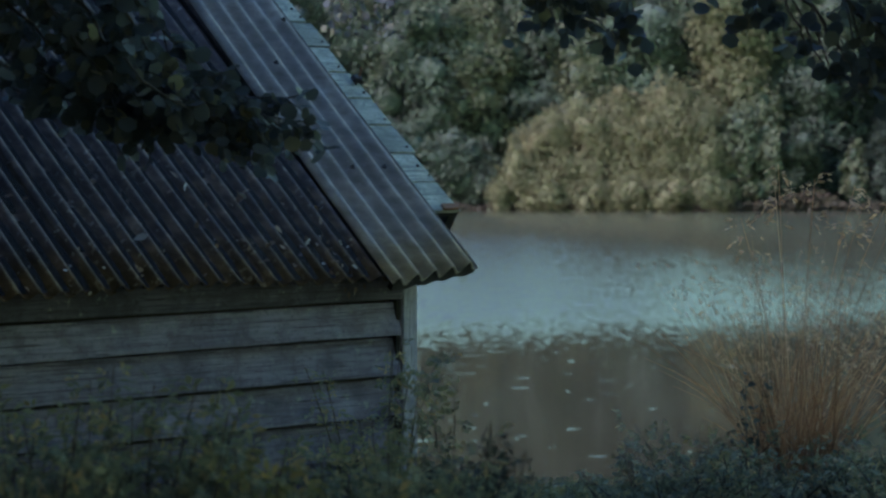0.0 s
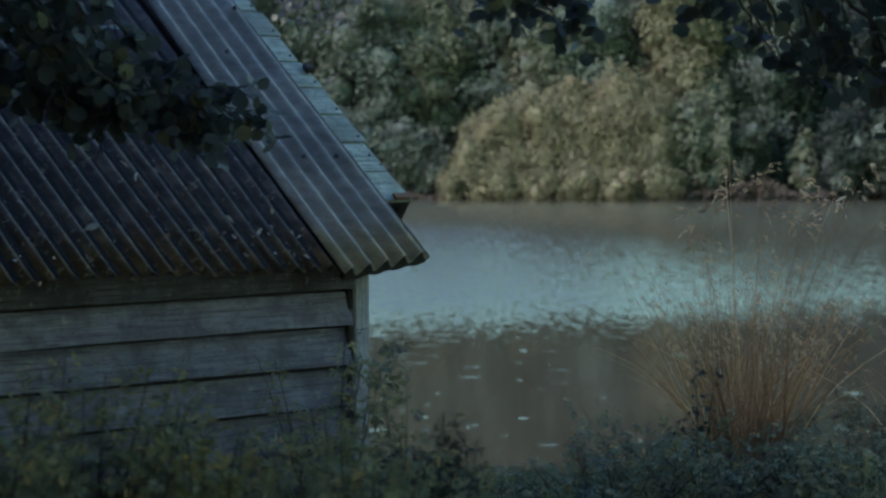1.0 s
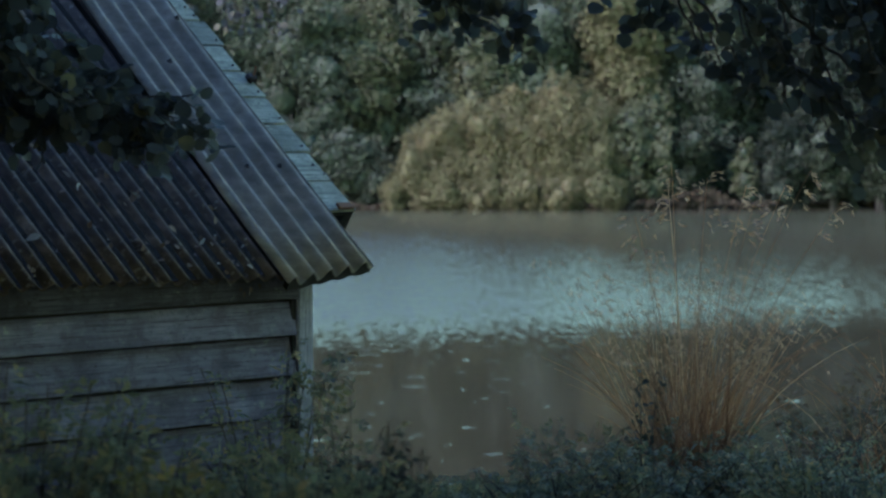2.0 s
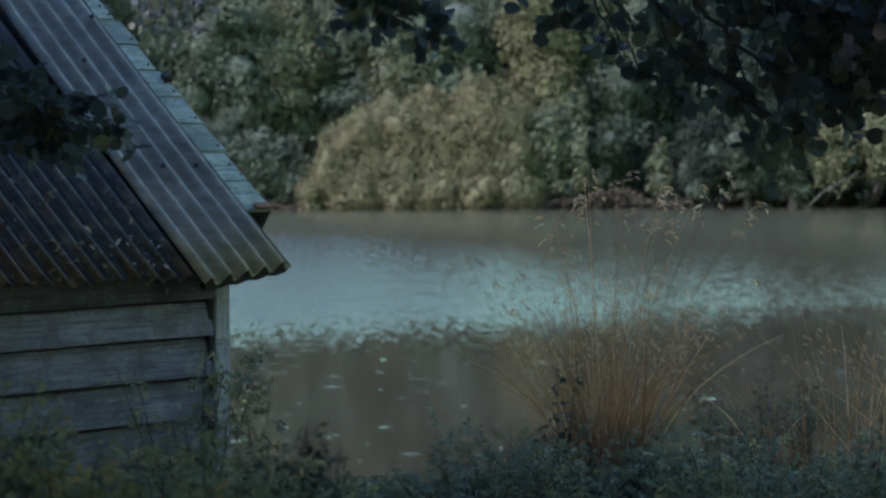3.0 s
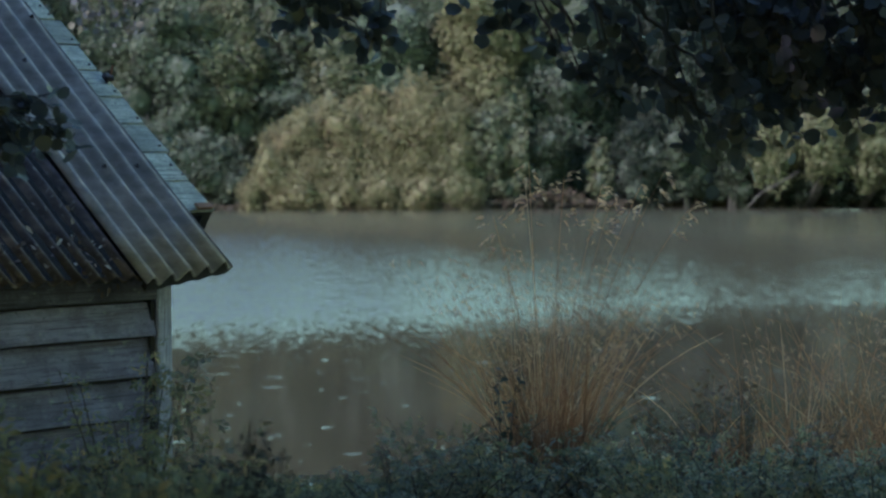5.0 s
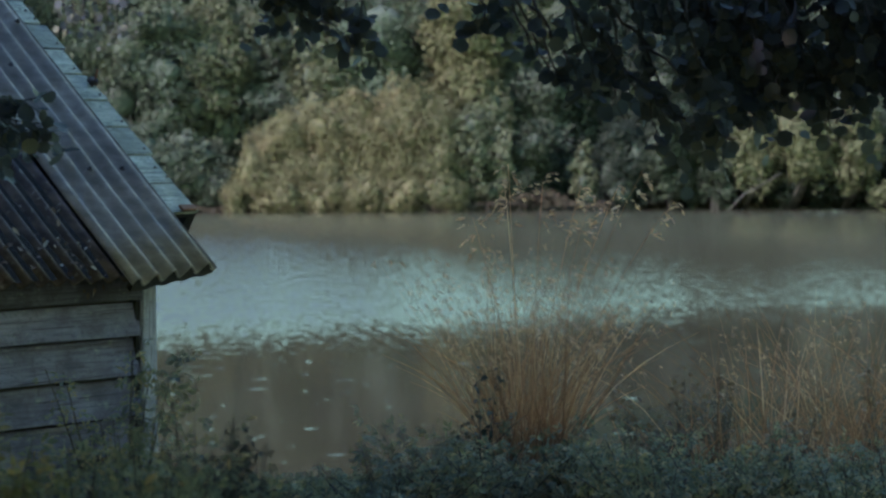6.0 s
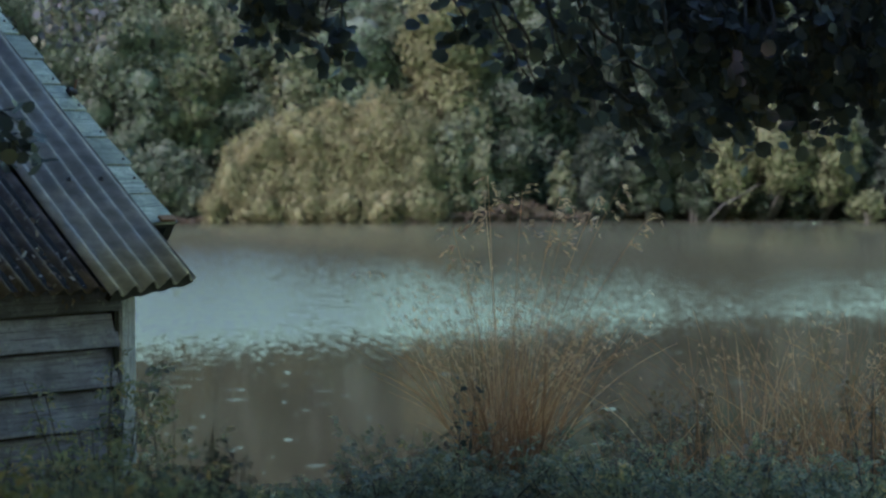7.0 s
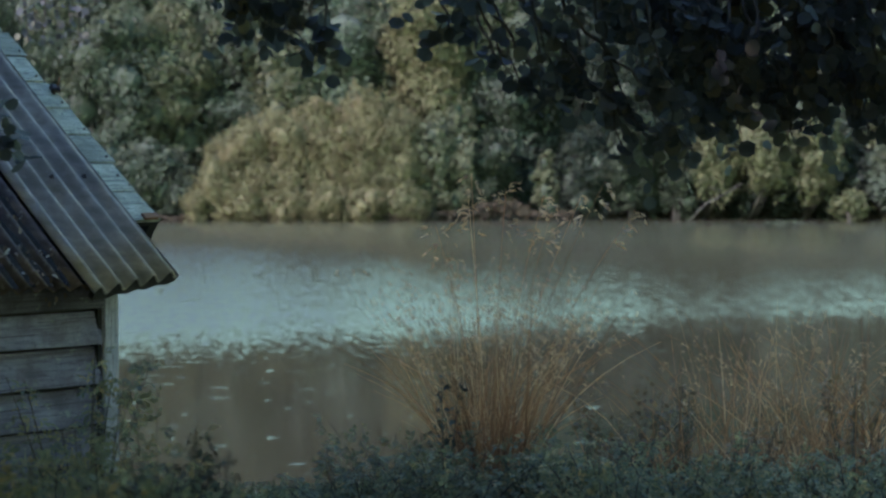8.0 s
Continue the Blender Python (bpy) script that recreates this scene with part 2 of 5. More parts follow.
M_BRAMBLE = leaf_material("bramble_leaf", [(0.0, (0.106, 0.124, 0.091)), (0.45, (0.159, 0.174, 0.114)), (0.80, (0.224, 0.214, 0.119)), (0.94, (0.298, 0.230, 0.117)), (1.0, (0.397, 0.298, 0.156))], 0.8, 0.25, spec=0.07)
M_YWEED = leaf_material("yellowing_leaf", [(0.0, (0.09, 0.10, 0.03)), (0.6, (0.16, 0.15, 0.045)), (1.0, (0.24, 0.17, 0.05))], 0.55, 0.3)
M_DWEED = leaf_material("dark_weed_leaf", [(0.0, (0.02, 0.028, 0.026)), (1.0, (0.05, 0.06, 0.05))], 0.8, 0.15, spec=0.07)
M_STRAW = leaf_material("dry_grass", [(0.0, (0.130, 0.068, 0.035)), (0.5, (0.324, 0.163, 0.083)), (0.8, (0.454, 0.257, 0.141)), (1.0, (0.670, 0.446, 0.273))], 0.6, 0.25)
M_SEED = leaf_material("seed_head", [(0.0, (0.312, 0.180, 0.099)), (1.0, (0.707, 0.475, 0.292))], 0.7, 0.25)
M_GRASS = leaf_material("bank_grass", [(0.0, (0.035, 0.05, 0.022)), (0.6, (0.07, 0.085, 0.035)), (1.0, (0.16, 0.14, 0.06))], 0.6, 0.25)
M_WILLOW = leaf_material("willow_leaf", [(0.0, (0.115, 0.109, 0.051)), (0.6, (0.140, 0.132, 0.063)), (1.0, (0.179, 0.163, 0.083))], 0.75, 0.4, 0.6, (0.142, 0.115, 0.054), 0.6, 0.1)
M_FAR_DARK = leaf_material("far_dark_leaf", [(0.0, (0.052, 0.066, 0.045)), (0.6, (0.065, 0.080, 0.053)), (1.0, (0.086, 0.099, 0.063))], 0.7, 0.38, 0.5, (0.087, 0.089, 0.040), 0.25, 0.12)
M_FAR_BLUE = leaf_material("far_blue_leaf", [(0.0, (0.052, 0.070, 0.042)), (0.6, (0.064, 0.085, 0.050)), (1.0, (0.084, 0.106, 0.062))], 0.7, 0.38, 0.4, (0.082, 0.093, 0.044), 0.3, 0.14)
M_FAR_OLIVE = leaf_material("far_olive_leaf", [(0.0, (0.085, 0.088, 0.041)), (0.6, (0.115, 0.114, 0.054)), (1.0, (0.152, 0.145, 0.072))], 0.75, 0.4, 0.4, (0.109, 0.091, 0.044), 0.5, 0.1)
M_FAR_PALE = leaf_material("far_pale_leaf", [(0.0, (0.061, 0.069, 0.031)), (0.6, (0.088, 0.093, 0.042)), (1.0, (0.132, 0.130, 0.062))], 0.7, 0.38, 0.4, (0.071, 0.071, 0.036), 0.5, 0.12)
M_FAR_GREEN = leaf_material("far_green_leaf", [(0.0, (0.074, 0.083, 0.044)), (0.6, (0.088, 0.097, 0.051)), (1.0, (0.110, 0.117, 0.063))], 0.7, 0.38, 0.45, (0.105, 0.096, 0.045), 0.35, 0.12)
# dark colour that stands for the shade between a crown's lobes
M_FAR_CORE = plain_material("crown_gap_shade", (0.036, 0.045, 0.030), (0.064, 0.076, 0.050), 3.0, 0.95)
M_BARE = plain_material("bare_limb", (0.035, 0.031, 0.026), (0.085, 0.075, 0.060), 8.0, 0.85)
M_TROUGH_SHADE = plain_material("leaf_mould", (0.006, 0.006, 0.005), (0.018, 0.016, 0.012), 40.0, 0.95, 0.8)
M_LITTER = leaf_material("fallen_leaf", [(0.0, (0.05, 0.036, 0.026)), (0.5, (0.13, 0.088, 0.06)), (0.75, (0.20, 0.16, 0.12)), (0.88, (0.26, 0.25, 0.22)), (1.0, (0.48, 0.47, 0.42))], 0.8, 0.1)
M_WITHER = leaf_material("withered_leaf", [(0.0, (0.07, 0.05, 0.03)), (0.6, (0.13, 0.09, 0.05)), (1.0, (0.24, 0.17, 0.09))], 0.75, 0.2)
# leaf colours darkened to paint shade on far trees and in the hollows
M_FAR_SHADE = leaf_material("far_shade_leaf", [(0.0, (0.021, 0.028, 0.017)), (0.6, (0.030, 0.038, 0.022)), (1.0, (0.054, 0.063, 0.036))], 0.75, 0.35, spec=0.08)
M_FAR_HOLLOW = leaf_material("far_hollow_shade_leaf", [(0.0, (0.010, 0.015, 0.010)), (0.6, (0.022, 0.029, 0.020)), (1.0, (0.055, 0.061, 0.041))], 0.75, 0.35, spec=0.08)
M_SCRUB = leaf_material("russet_scrub", [(0.0, (0.022, 0.019, 0.011)), (0.7, (0.052, 0.041, 0.023)), (1.0, (0.085, 0.058, 0.034))], 0.7, 0.2)


# ------------------------------------------------------------ mesh helpers
def mesh_object(name, verts, faces, mat, parent=None, label="", smooth=False):
    me = bpy.data.meshes.new(name)
    me.from_pydata([tuple(v) for v in verts], [], faces)
    me.materials.append(mat)
    if smooth:
        me.shade_smooth()
    ob = new(name, me)
    if parent is not None:
        ob.parent = parent
    if label:
        tagged(ob, label)
    return ob


def part(name, bm, mat, parent, label="", smooth=False):
    me = bpy.data.meshes.new(name)
    bm.to_mesh(me)
    bm.free()
    me.materials.append(mat)
    if smooth:
        me.shade_smooth()
    ob = new(name, me)
    ob.parent = parent
    if label:
        tagged(ob, label)
    return ob


def thing(name, m, label, category, group="", kind=""):
    ob = new(name)
    ob.matrix_world = m
    ob.empty_display_size = 0.2
    return tagged(ob, label, category, group, kind)


def array_mesh(name, verts, corners, sizes, mat, parent=None, smooth=False):
    """A large mesh from numpy arrays: verts (n, 3), corner indices, corners per face."""
    me = bpy.data.meshes.new(name)
    me.vertices.add(len(verts))
    me.vertices.foreach_set("co", np.ascontiguousarray(verts, dtype=np.float32).ravel())
    me.loops.add(len(corners))
    me.loops.foreach_set("vertex_index", np.ascontiguousarray(corners, dtype=np.int32))
    starts = np.concatenate([[0], np.cumsum(sizes)[:-1]]).astype(np.int32)
    me.polygons.add(len(sizes))
    me.polygons.foreach_set("loop_start", starts)
    me.update(calc_edges=True)
    me.validate()
    me.materials.append(mat)
    if smooth:
        me.shade_smooth()
    ob = new(name, me)
    if parent is not None:
        ob.parent = parent
    return ob


# leaf outlines, one unit long, stem at the origin, as (along, across, lift); faces as index lists
ROUND = ([(0, 0, 0), (0.18, 0.36, 0.05), (0.58, 0.48, 0.09), (0.93, 0.27, 0.03), (0.90, 0, -0.02),
          (0.93, -0.27, 0.03), (0.58, -0.48, 0.09), (0.18, -0.36, 0.05)], [(0, 1, 2, 3, 4), (0, 4, 5, 6, 7)])
POINTED = ([(0, 0, 0), (0.22, 0.26, 0.05), (0.55, 0.27, 0.06), (1.0, 0, -0.05), (0.55, -0.27, 0.06), (0.22, -0.26, 0.05),
            (0.5, 0, -0.02)], [(0, 1, 2, 6), (6, 2, 3), (0, 6, 4, 5), (6, 3, 4)])
TRIFOIL = ([(0, 0, 0), (0.30, 0, 0.03), (0.62, 0.17, 0.05), (1.0, 0, -0.06), (0.62, -0.17, 0.05),
            (0.20, 0.33, 0.05), (0.42, 0.60, -0.04), (0.48, 0.26, 0.05), (0.20, -0.33, 0.05), (0.42, -0.60, -0.04), (0.48, -0.26, 0.05)],
           [(1, 4, 3, 2), (0, 7, 6, 5), (0, 8, 9, 10)])
QUAD = ([(-0.5, -0.05, 0), (0.05, 0.44, 0.12), (0.52, 0.0, -0.04), (-0.02, -0.42, 0.06)], [(0, 1, 2, 3)])
SLIM = ([(-0.5, 0, 0), (0.0, 0.24, 0.06), (0.55, 0.0, -0.04), (0.0, -0.24, 0.06)], [(0, 1, 2, 3)])
CLUMP = ([(-0.5, -0.1, 0), (-0.2, 0.42, 0.12), (0.38, 0.34, -0.05), (0.52, -0.16, 0.1), (0.05, -0.46, -0.06)], [(0, 1, 2, 3, 4)])


def leaf_mesh(name, at, along, normal, size, shape, mat, parent=None):
    """Many leaves in one mesh. at, along, normal: (n, 3); size: (n,)."""
    at, along, normal = np.asarray(at, float), np.asarray(along, float), np.asarray(normal, float)
    along = along / (np.linalg.norm(along, axis=1, keepdims=True) + 1e-9)
    across = np.cross(normal, along)
    across /= np.linalg.norm(across, axis=1, keepdims=True) + 1e-9
    up = np.cross(along, across)
    pts, faces = shape
    verts = np.stack([at + size[:, None] * (a * along + c * across + u * up) for a, c, u in pts], 1)
    k = len(pts)
    base = np.arange(len(at))[:, None] * k
    flat = np.concatenate([np.array(f) for f in faces])
    corners = (base + flat[None, :]).ravel()
    sizes = np.tile([len(f) for f in faces], len(at))
    return array_mesh(name, verts.reshape(-1, 3), corners, sizes, mat, parent)


def unit(rng, n):
    v = rng.normal(size=(n, 3))
    return v / np.linalg.norm(v, axis=1, keepdims=True)


def tube(points, radii, sides=6):
    """Vertices and faces of a tapered tube along points."""
    verts, faces = [], []
    pts = [Vector(p) for p in points]
    for i, p in enumerate(pts):
        way = (pts[min(i + 1, len(pts) - 1)] - pts[max(i - 1, 0)]).normalized()
        side = way.cross(Vector((0.13, 0.21, 0.97)))
        if side.length < 1e-3:
            side = way.cross(Vector((1, 0, 0)))
        side.normalize()
        other = way.cross(side)
        for k in range(sides):
            a = 2 * math.pi * k / sides
            verts.append(p + (side * math.cos(a) + other * math.sin(a)) * radii[i])
    for i in range(len(pts) - 1):
        for k in range(sides):
            j = (k + 1) % sides
            faces.append((i * sides + k, i * sides + j, (i + 1) * sides + j, (i + 1) * sides + k))
    faces.append(tuple(range(sides))[::-1])
    faces.append(tuple((len(pts) - 1) * sides + k for k in range(sides)))
    return verts, faces


def tubes(name, lines, mat, parent=None, sides=5):
    """Several tubes in one mesh: lines of (points, radii)."""
    verts, faces = [], []
    for points, radii in lines:
        v, f = tube(points, radii, sides)
        n = len(verts)
        verts += v
        faces += [tuple(n + i for i in q) for q in f]
    return mesh_object(name, verts, faces, mat, parent, smooth=True)


def polar(az, dist, z=0.0):
    return np.array([math.sin(radians(az)) * dist, math.cos(radians(az)) * dist, z])


# ------------------------------------------------------------ ground and water
WATER_Z = -1.85


def ground_height(x, y):
    near = 1.0 / (1.0 + np.exp((y - 11.2 - 0.25 * np.sin(x * 0.9)) * 1.3))
    far = 1.0 / (1.0 + np.exp(-(y - 90.0 - 0.8 * np.sin(x * 0.31) - 0.5 * np.sin(x * 0.83 + 1)) * 0.9))
    z = -3.6 + near * 3.55 + far * 2.1 + np.clip(y - 96, 0, 400) * 0.14
    return z + 0.04 * np.sin(x * 2.1 + y) * near


def build_ground():
    xs = np.concatenate([np.linspace(-900, -60, 14), np.linspace(-50, 60, 111), np.linspace(70, 900, 14)])
    ys = np.concatenate([np.linspace(-600, -12, 10), np.linspace(-10, 20, 76), np.linspace(24, 84, 14), np.linspace(85, 110, 40), np.linspace(125, 1800, 14)])
    gx, gy = np.meshgrid(xs, ys)
    v = np.stack([gx, gy, ground_height(gx, gy)], -1).reshape(-1, 3)
    w = len(xs)
    i = (np.arange(len(ys) - 1)[:, None] * w + np.arange(w - 1)[None, :]).ravel()
    corners = np.stack([i, i + 1, i + w + 1, i + w], 1).ravel()
    ob = array_mesh("ground", v, corners, np.full(len(i), 4), M_GROUND, smooth=True)
    tagged(ob, "dark grassy soil bank sloping down to a lake", "ground", kind="structure")


build_ground()
wv = [(-700, 9, 0), (700, 9, 0), (700, 97, 0), (-700, 97, 0)]
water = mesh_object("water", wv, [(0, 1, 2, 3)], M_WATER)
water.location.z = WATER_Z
tagged(water, "still brown lake with a wind-ruffled blue band", "lake", kind="structure")

# ------------------------------------------------------------ boathouse
# its own axes: x along the near wall to the corner, y into the house, z up
house = thing("boathouse", pose(-0.103, 7.4, 0, 0, 0, 37), "weathered timber boathouse with a corrugated roof on the lake bank", "boathouse")
PITCH = radians(36)
CP, SP = math.cos(PITCH), math.sin(PITCH)
EAVE_Y, EAVE_Z = -0.135, 0.931
SPAN = 2.7                              # along the slope, eave to ridge
WALL_L, WALL_D = -5.2, 2 * SPAN * CP - 0.16


def on_roof(s, u, lift=0.0):
    return (s - 0.037, EAVE_Y + u * CP - lift * SP, EAVE_Z + u * SP + lift * CP)


def shear(s):
    """The old sheets fan out a little away from the gable."""
    return -0.07 * (1 - math.exp(-max(0.0, -0.2 - s) / 0.45))


def corrugated(name, s0, s1, u0, u1, pitch, depth, lift, mat, label, fan=True, skew=0.0, phase=0.0, sag=0.0, flip=False, rise=0.0, power=1.25, thick=0.005):
    n = max(2, int(round((s1 - s0) / pitch * 14)))
    rows = 10
    top, bot = [], []
    rng = random.Random(name + str(s0))
    ph = [rng.uniform(-0.003, 0.003) for _ in range(rows + 1)]
    for j in range(rows + 1):
        for i in range(n + 1):
            s = s0 + (s1 - s0) * i / n
            u = u0 + (u1 - u0) * j / rows + skew * (s - s0) * (1 - j / rows)
            x = s + (shear(s) * u if fan else 0.0)
            wave = depth * (((1 + math.sin(2 * math.pi * (s - s0) / pitch + phase)) / 2) ** power - 0.5)
            k = lift + wave + ph[j] + rise * max(0.0, u - 0.5) - sag * math.sin(math.pi * j / rows)
            p, q = on_roof(x, u, k), on_roof(x, u, k - thick)
            if flip:
                mid = EAVE_Y + SPAN * CP
                p, q = (p[0], 2 * mid - p[1], p[2]), (q[0], 2 * mid - q[1], q[2])
            top.append(p)
            bot.append(q)
    w, m = n + 1, len(top)
    faces = []
    for j in range(rows):
        for i in range(n):
            a = j * w + i
            faces.append((a, a + 1, a + w + 1, a + w))
            faces.append((m + a, m + a + w, m + a + w + 1, m + a + 1))
    for i in range(n):
        faces.append((i, m + i, m + i + 1, i + 1))
        a = rows * w + i
        faces.append((a, a + 1, m + a + 1, m + a))
    for j in range(rows):
        for a in (j * w, j * w + n):
            faces.append((a, a + w, m + a + w, m + a))
    ob = mesh_object(name, top + bot, faces, mat, house, label, smooth=True)
    for p in ob.data.polygons[2 * rows * n:]:           # crisp cut ends
        p.use_smooth = False
    return ob


def box_part(name, x0, x1, y0, y1, z0, z1, mat, parent, bevel=0.004, label=""):
    bm = bmesh.new()
    bmesh.ops.create_cube(bm, size=1.0)
    for v in bm.verts:
        v.co = ((x0 + x1) / 2 + v.co.x * (x1 - x0), (y0 + y1) / 2 + v.co.y * (y1 - y0), (z0 + z1) / 2 + v.co.z * (z1 - z0))
    if bevel:
        bmesh.ops.bevel(bm, geom=bm.edges[:], offset=bevel, segments=1, affect="EDGES")
    return part(name, bm, mat, parent, label)


def lapped_board(name, x0, x1, z0, z1, seed, mat, parent):
    """A feather-edge board on the near wall: thick lower edge standing out, thin upper edge behind the next one."""
    rng = random.Random(seed)
    n = 22
    verts, faces = [], []
    drift = rng.uniform(-0.004, 0.004)
    slot = rng.uniform(0.011, 0.018)
    for i in range(n + 1):
        x = x0 + (x1 - x0) * i / n
        e = 0.0035 * math.sin(x * 2.3 + seed) + 0.0018 * rng.uniform(-1, 1) + drift * (x - x1) * 0.5
        f = 0.002 * math.sin(x * 3.7 + seed * 2)
        verts += [(x, -0.057 + f, z0 + e), (x, -0.022, z0 + e + 0.001), (x, -0.006, z1 - slot + e * 0.5), (x, -0.020 + f * 0.5, z1 - slot + e * 0.5), (x, -0.0555 + f, z0 + e + 0.010)]
    for i in range(n):
        a, b = i * 5, i * 5 + 5
        for p, q in ((0, 1), (1, 2), (2, 3), (3, 4), (4, 0)):
            faces.append((a + p, a + q, b + q, b + p))
    faces += [(4, 3, 2, 1, 0), tuple(n * 5 + k for k in range(5))]
    return mesh_object(name, verts, faces, mat, parent)


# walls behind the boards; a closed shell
# near wall kept almost black so the board slots look shaded
box_part("wall", WALL_L, -0.02, 0.006, 0.05, -2.6, 0.93, M_DARK, house, 0, "near-black inner wall, the shade behind the board slots")
box_part("wall", WALL_L, -0.02, WALL_D - 0.05, WALL_D, -2.6, 0.93, M_SIDING, house, 0)


def gable(x0, x1):
    bm = bmesh.new()
    ring = [(0.05, -2.6), (WALL_D - 0.05, -2.6), (WALL_D - 0.05, 0.93), (EAVE_Y + SPAN * CP, EAVE_Z + SPAN * SP - 0.06), (0.05, 0.98)]
    a = [bm.verts.new((x0, y, z)) for y, z in ring]
    b = [bm.verts.new((x1, y, z)) for y, z in ring]
    bm.faces.new(a)
    bm.faces.new(b[::-1])
    for i in range(5):
        j = (i + 1) % 5
        bm.faces.new((a[j], a[i], b[i], b[j]))
    bmesh.ops.recalc_face_normals(bm, faces=bm.faces[:])
    part("gable_wall", bm, M_SIDING, house)


gable(-0.06, -0.015)
gable(WALL_L, WALL_L + 0.05)
box_part("corner_post", -0.104, -0.034, -0.056, 0.07, -2.6, 0.915, M_POST, house, 0.006, "grey square corner post")
box_part("corner_post", -0.10, 0.0, WALL_D - 0.02, WALL_D + 0.05, -2.6, 0.93, M_POST, house, 0.006)
# added dark strip: shade of the gap between board ends and post
box_part("batten", -0.125, -0.1045, -0.042, 0.005, -2.6, 0.84, M_DARK, house, 0.002, "dark strip standing in for the shaded gap beside the corner post")
box_part("fascia_board", WALL_L, -0.106, -0.063, -0.020, 0.846, 0.945, M_FASCIA, house, 0.004, "fascia board under the eave, darkened for the eave's shade")
edges = [0.846, 0.707, 0.556, 0.405]
while edges[-1] > -2.4:
    edges.append(edges[-1] - 0.152)
for k in range(len(edges) - 1):
    gap = (0.111, 0.115, 0.109, 0.112, 0.110)[k % 5]
    lapped_board("siding_board", WALL_L, -gap, edges[k + 1], edges[k], k + 3, M_SIDING, house)

# roof: boarding that shows past the sheets at the gable, then the sheets
for k in range(12):
    u0 = 0.385 + 0.197 * k
    rng = random.Random(k + 50)
    x1, chip = 0.384 + rng.uniform(-0.016, 0.010), rng.uniform(-0.012, 0.006)
    bm = bmesh.new()
    up = 0.190 + rng.uniform(-0.002, 0.002)
    lo = [on_roof(x, u0 + rng.uniform(-0.004, 0.004), l) for x, l in ((0.05, 0.014), (x1, 0.013), (x1, -0.002), (0.05, -0.001))]
    hi = [on_roof(x, u0 + up, l) for x, l in ((0.05, 0.012), (x1 + chip, 0.010), (x1 + chip, -0.004), (0.05, -0.004))]
    a = [bm.verts.new(p) for p in lo]
    b = [bm.verts.new(p) for p in hi]
    bm.faces.new(a)
    bm.faces.new(b[::-1])
    for i in range(4):
        bm.faces.new((a[(i + 1) % 4], a[i], b[i], b[(i + 1) % 4]))
    bmesh.ops.recalc_face_normals(bm, faces=bm.faces[:])
    board = part("roof_board", bm, M_ROOFBOARD, house, "" if k else "silvered roof board with a split end")
    for x in ((x1 - 0.03, x1 - 0.022) if k % 3 == 1 else (x1 - 0.022,)):
        bm = bmesh.new()
        bmesh.ops.create_cone(bm, cap_ends=True, segments=7, radius1=0.006, radius2=0.004, depth=0.007,
                              matrix=Matrix.Translation(on_roof(x + rng.uniform(-0.01, 0.01), u0 + (0.035 if x > x1 - 0.025 else 0.10), 0.017)) @ Matrix.Rotation(PITCH, 4, "X"))
        part("nail", bm, M_NAIL, board)

# dark slab added below the boards, so that their joints look shaded
bm = bmesh.new()
bmesh.ops.create_cube(bm, size=1.0)
for v in bm.verts:
    v.co = on_roof(0.20 + v.co.x * 0.33, 1.56 + v.co.y * 2.34, -0.013 + v.co.z * 0.016)
part("underlay", bm, M_DARK, house, "dark slab under the roof boards, shade for their joints")

# rusted metal edging on the lowest board and the dark end of the gable rafter below it
bm = bmesh.new()
bmesh.ops.create_cube(bm, size=1.0)
for v in bm.verts:
    s, u, l = 0.326 + v.co.x * 0.075, 0.392 + v.co.y * 0.035, 0.026 + v.co.z * 0.014
    v.co = on_roof(s, u, l)
bmesh.ops.bevel(bm, geom=bm.edges[:], offset=0.003, segments=1, affect="EDGES")
part("edge_strip", bm, M_RUST, house, "rusted metal edging strip")
bm = bmesh.new()
bmesh.ops.create_cube(bm, size=1.0)
for v in bm.verts:
    v.co = on_roof(0.36 + v.co.x * 0.04, 1.55 + v.co.y * 2.32, -0.052 + v.co.z * 0.10)
part("bargeboard", bm, M_DARK, house, "dark bargeboard along the gable")

bm = bmesh.new()
bmesh.ops.create_cube(bm, size=1.0)
for v in bm.verts:
    v.co = on_roof(0.372 + v.co.x * 0.045, 1.29 + v.co.y * 0.04, 0.030 + v.co.z * 0.026)
bmesh.ops.bevel(bm, geom=bm.edges[:], offset=0.006, segments=2, affect="EDGES")
clip = part("clip", bm, M_NAIL, house, "dark iron clip on the roof edge")
bm = bmesh.new()
bmesh.ops.create_cone(bm, cap_ends=True, segments=8, radius1=0.006, radius2=0.005, depth=0.05,
                      matrix=Matrix.Translation(on_roof(0.385, 1.30, 0.055)) @ Matrix.Rotation(radians(15), 4, "Y"))
part("bolt", bm, M_RUST, clip)

for k in range(8):
    s1 = -0.10 - 0.61 * k
    corrugated("roof_sheet", s1 - 0.686, s1, 0.0 + 0.012 * (k % 2), SPAN + 0.05, 0.0762, 0.027, 0.010 + 0.004 * (k % 2), M_OLD,
               "dark lichened corrugated sheet" if k == 0 else "")
corrugated("verge_sheet", -0.218, 0.236, -0.062, SPAN + 0.05, 0.0925, 0.043, 0.036, M_VERGE, "clean grey corrugated verge sheet", fan=False, skew=0.18, phase=-0.079, rise=0.024, power=1.0, thick=0.008)


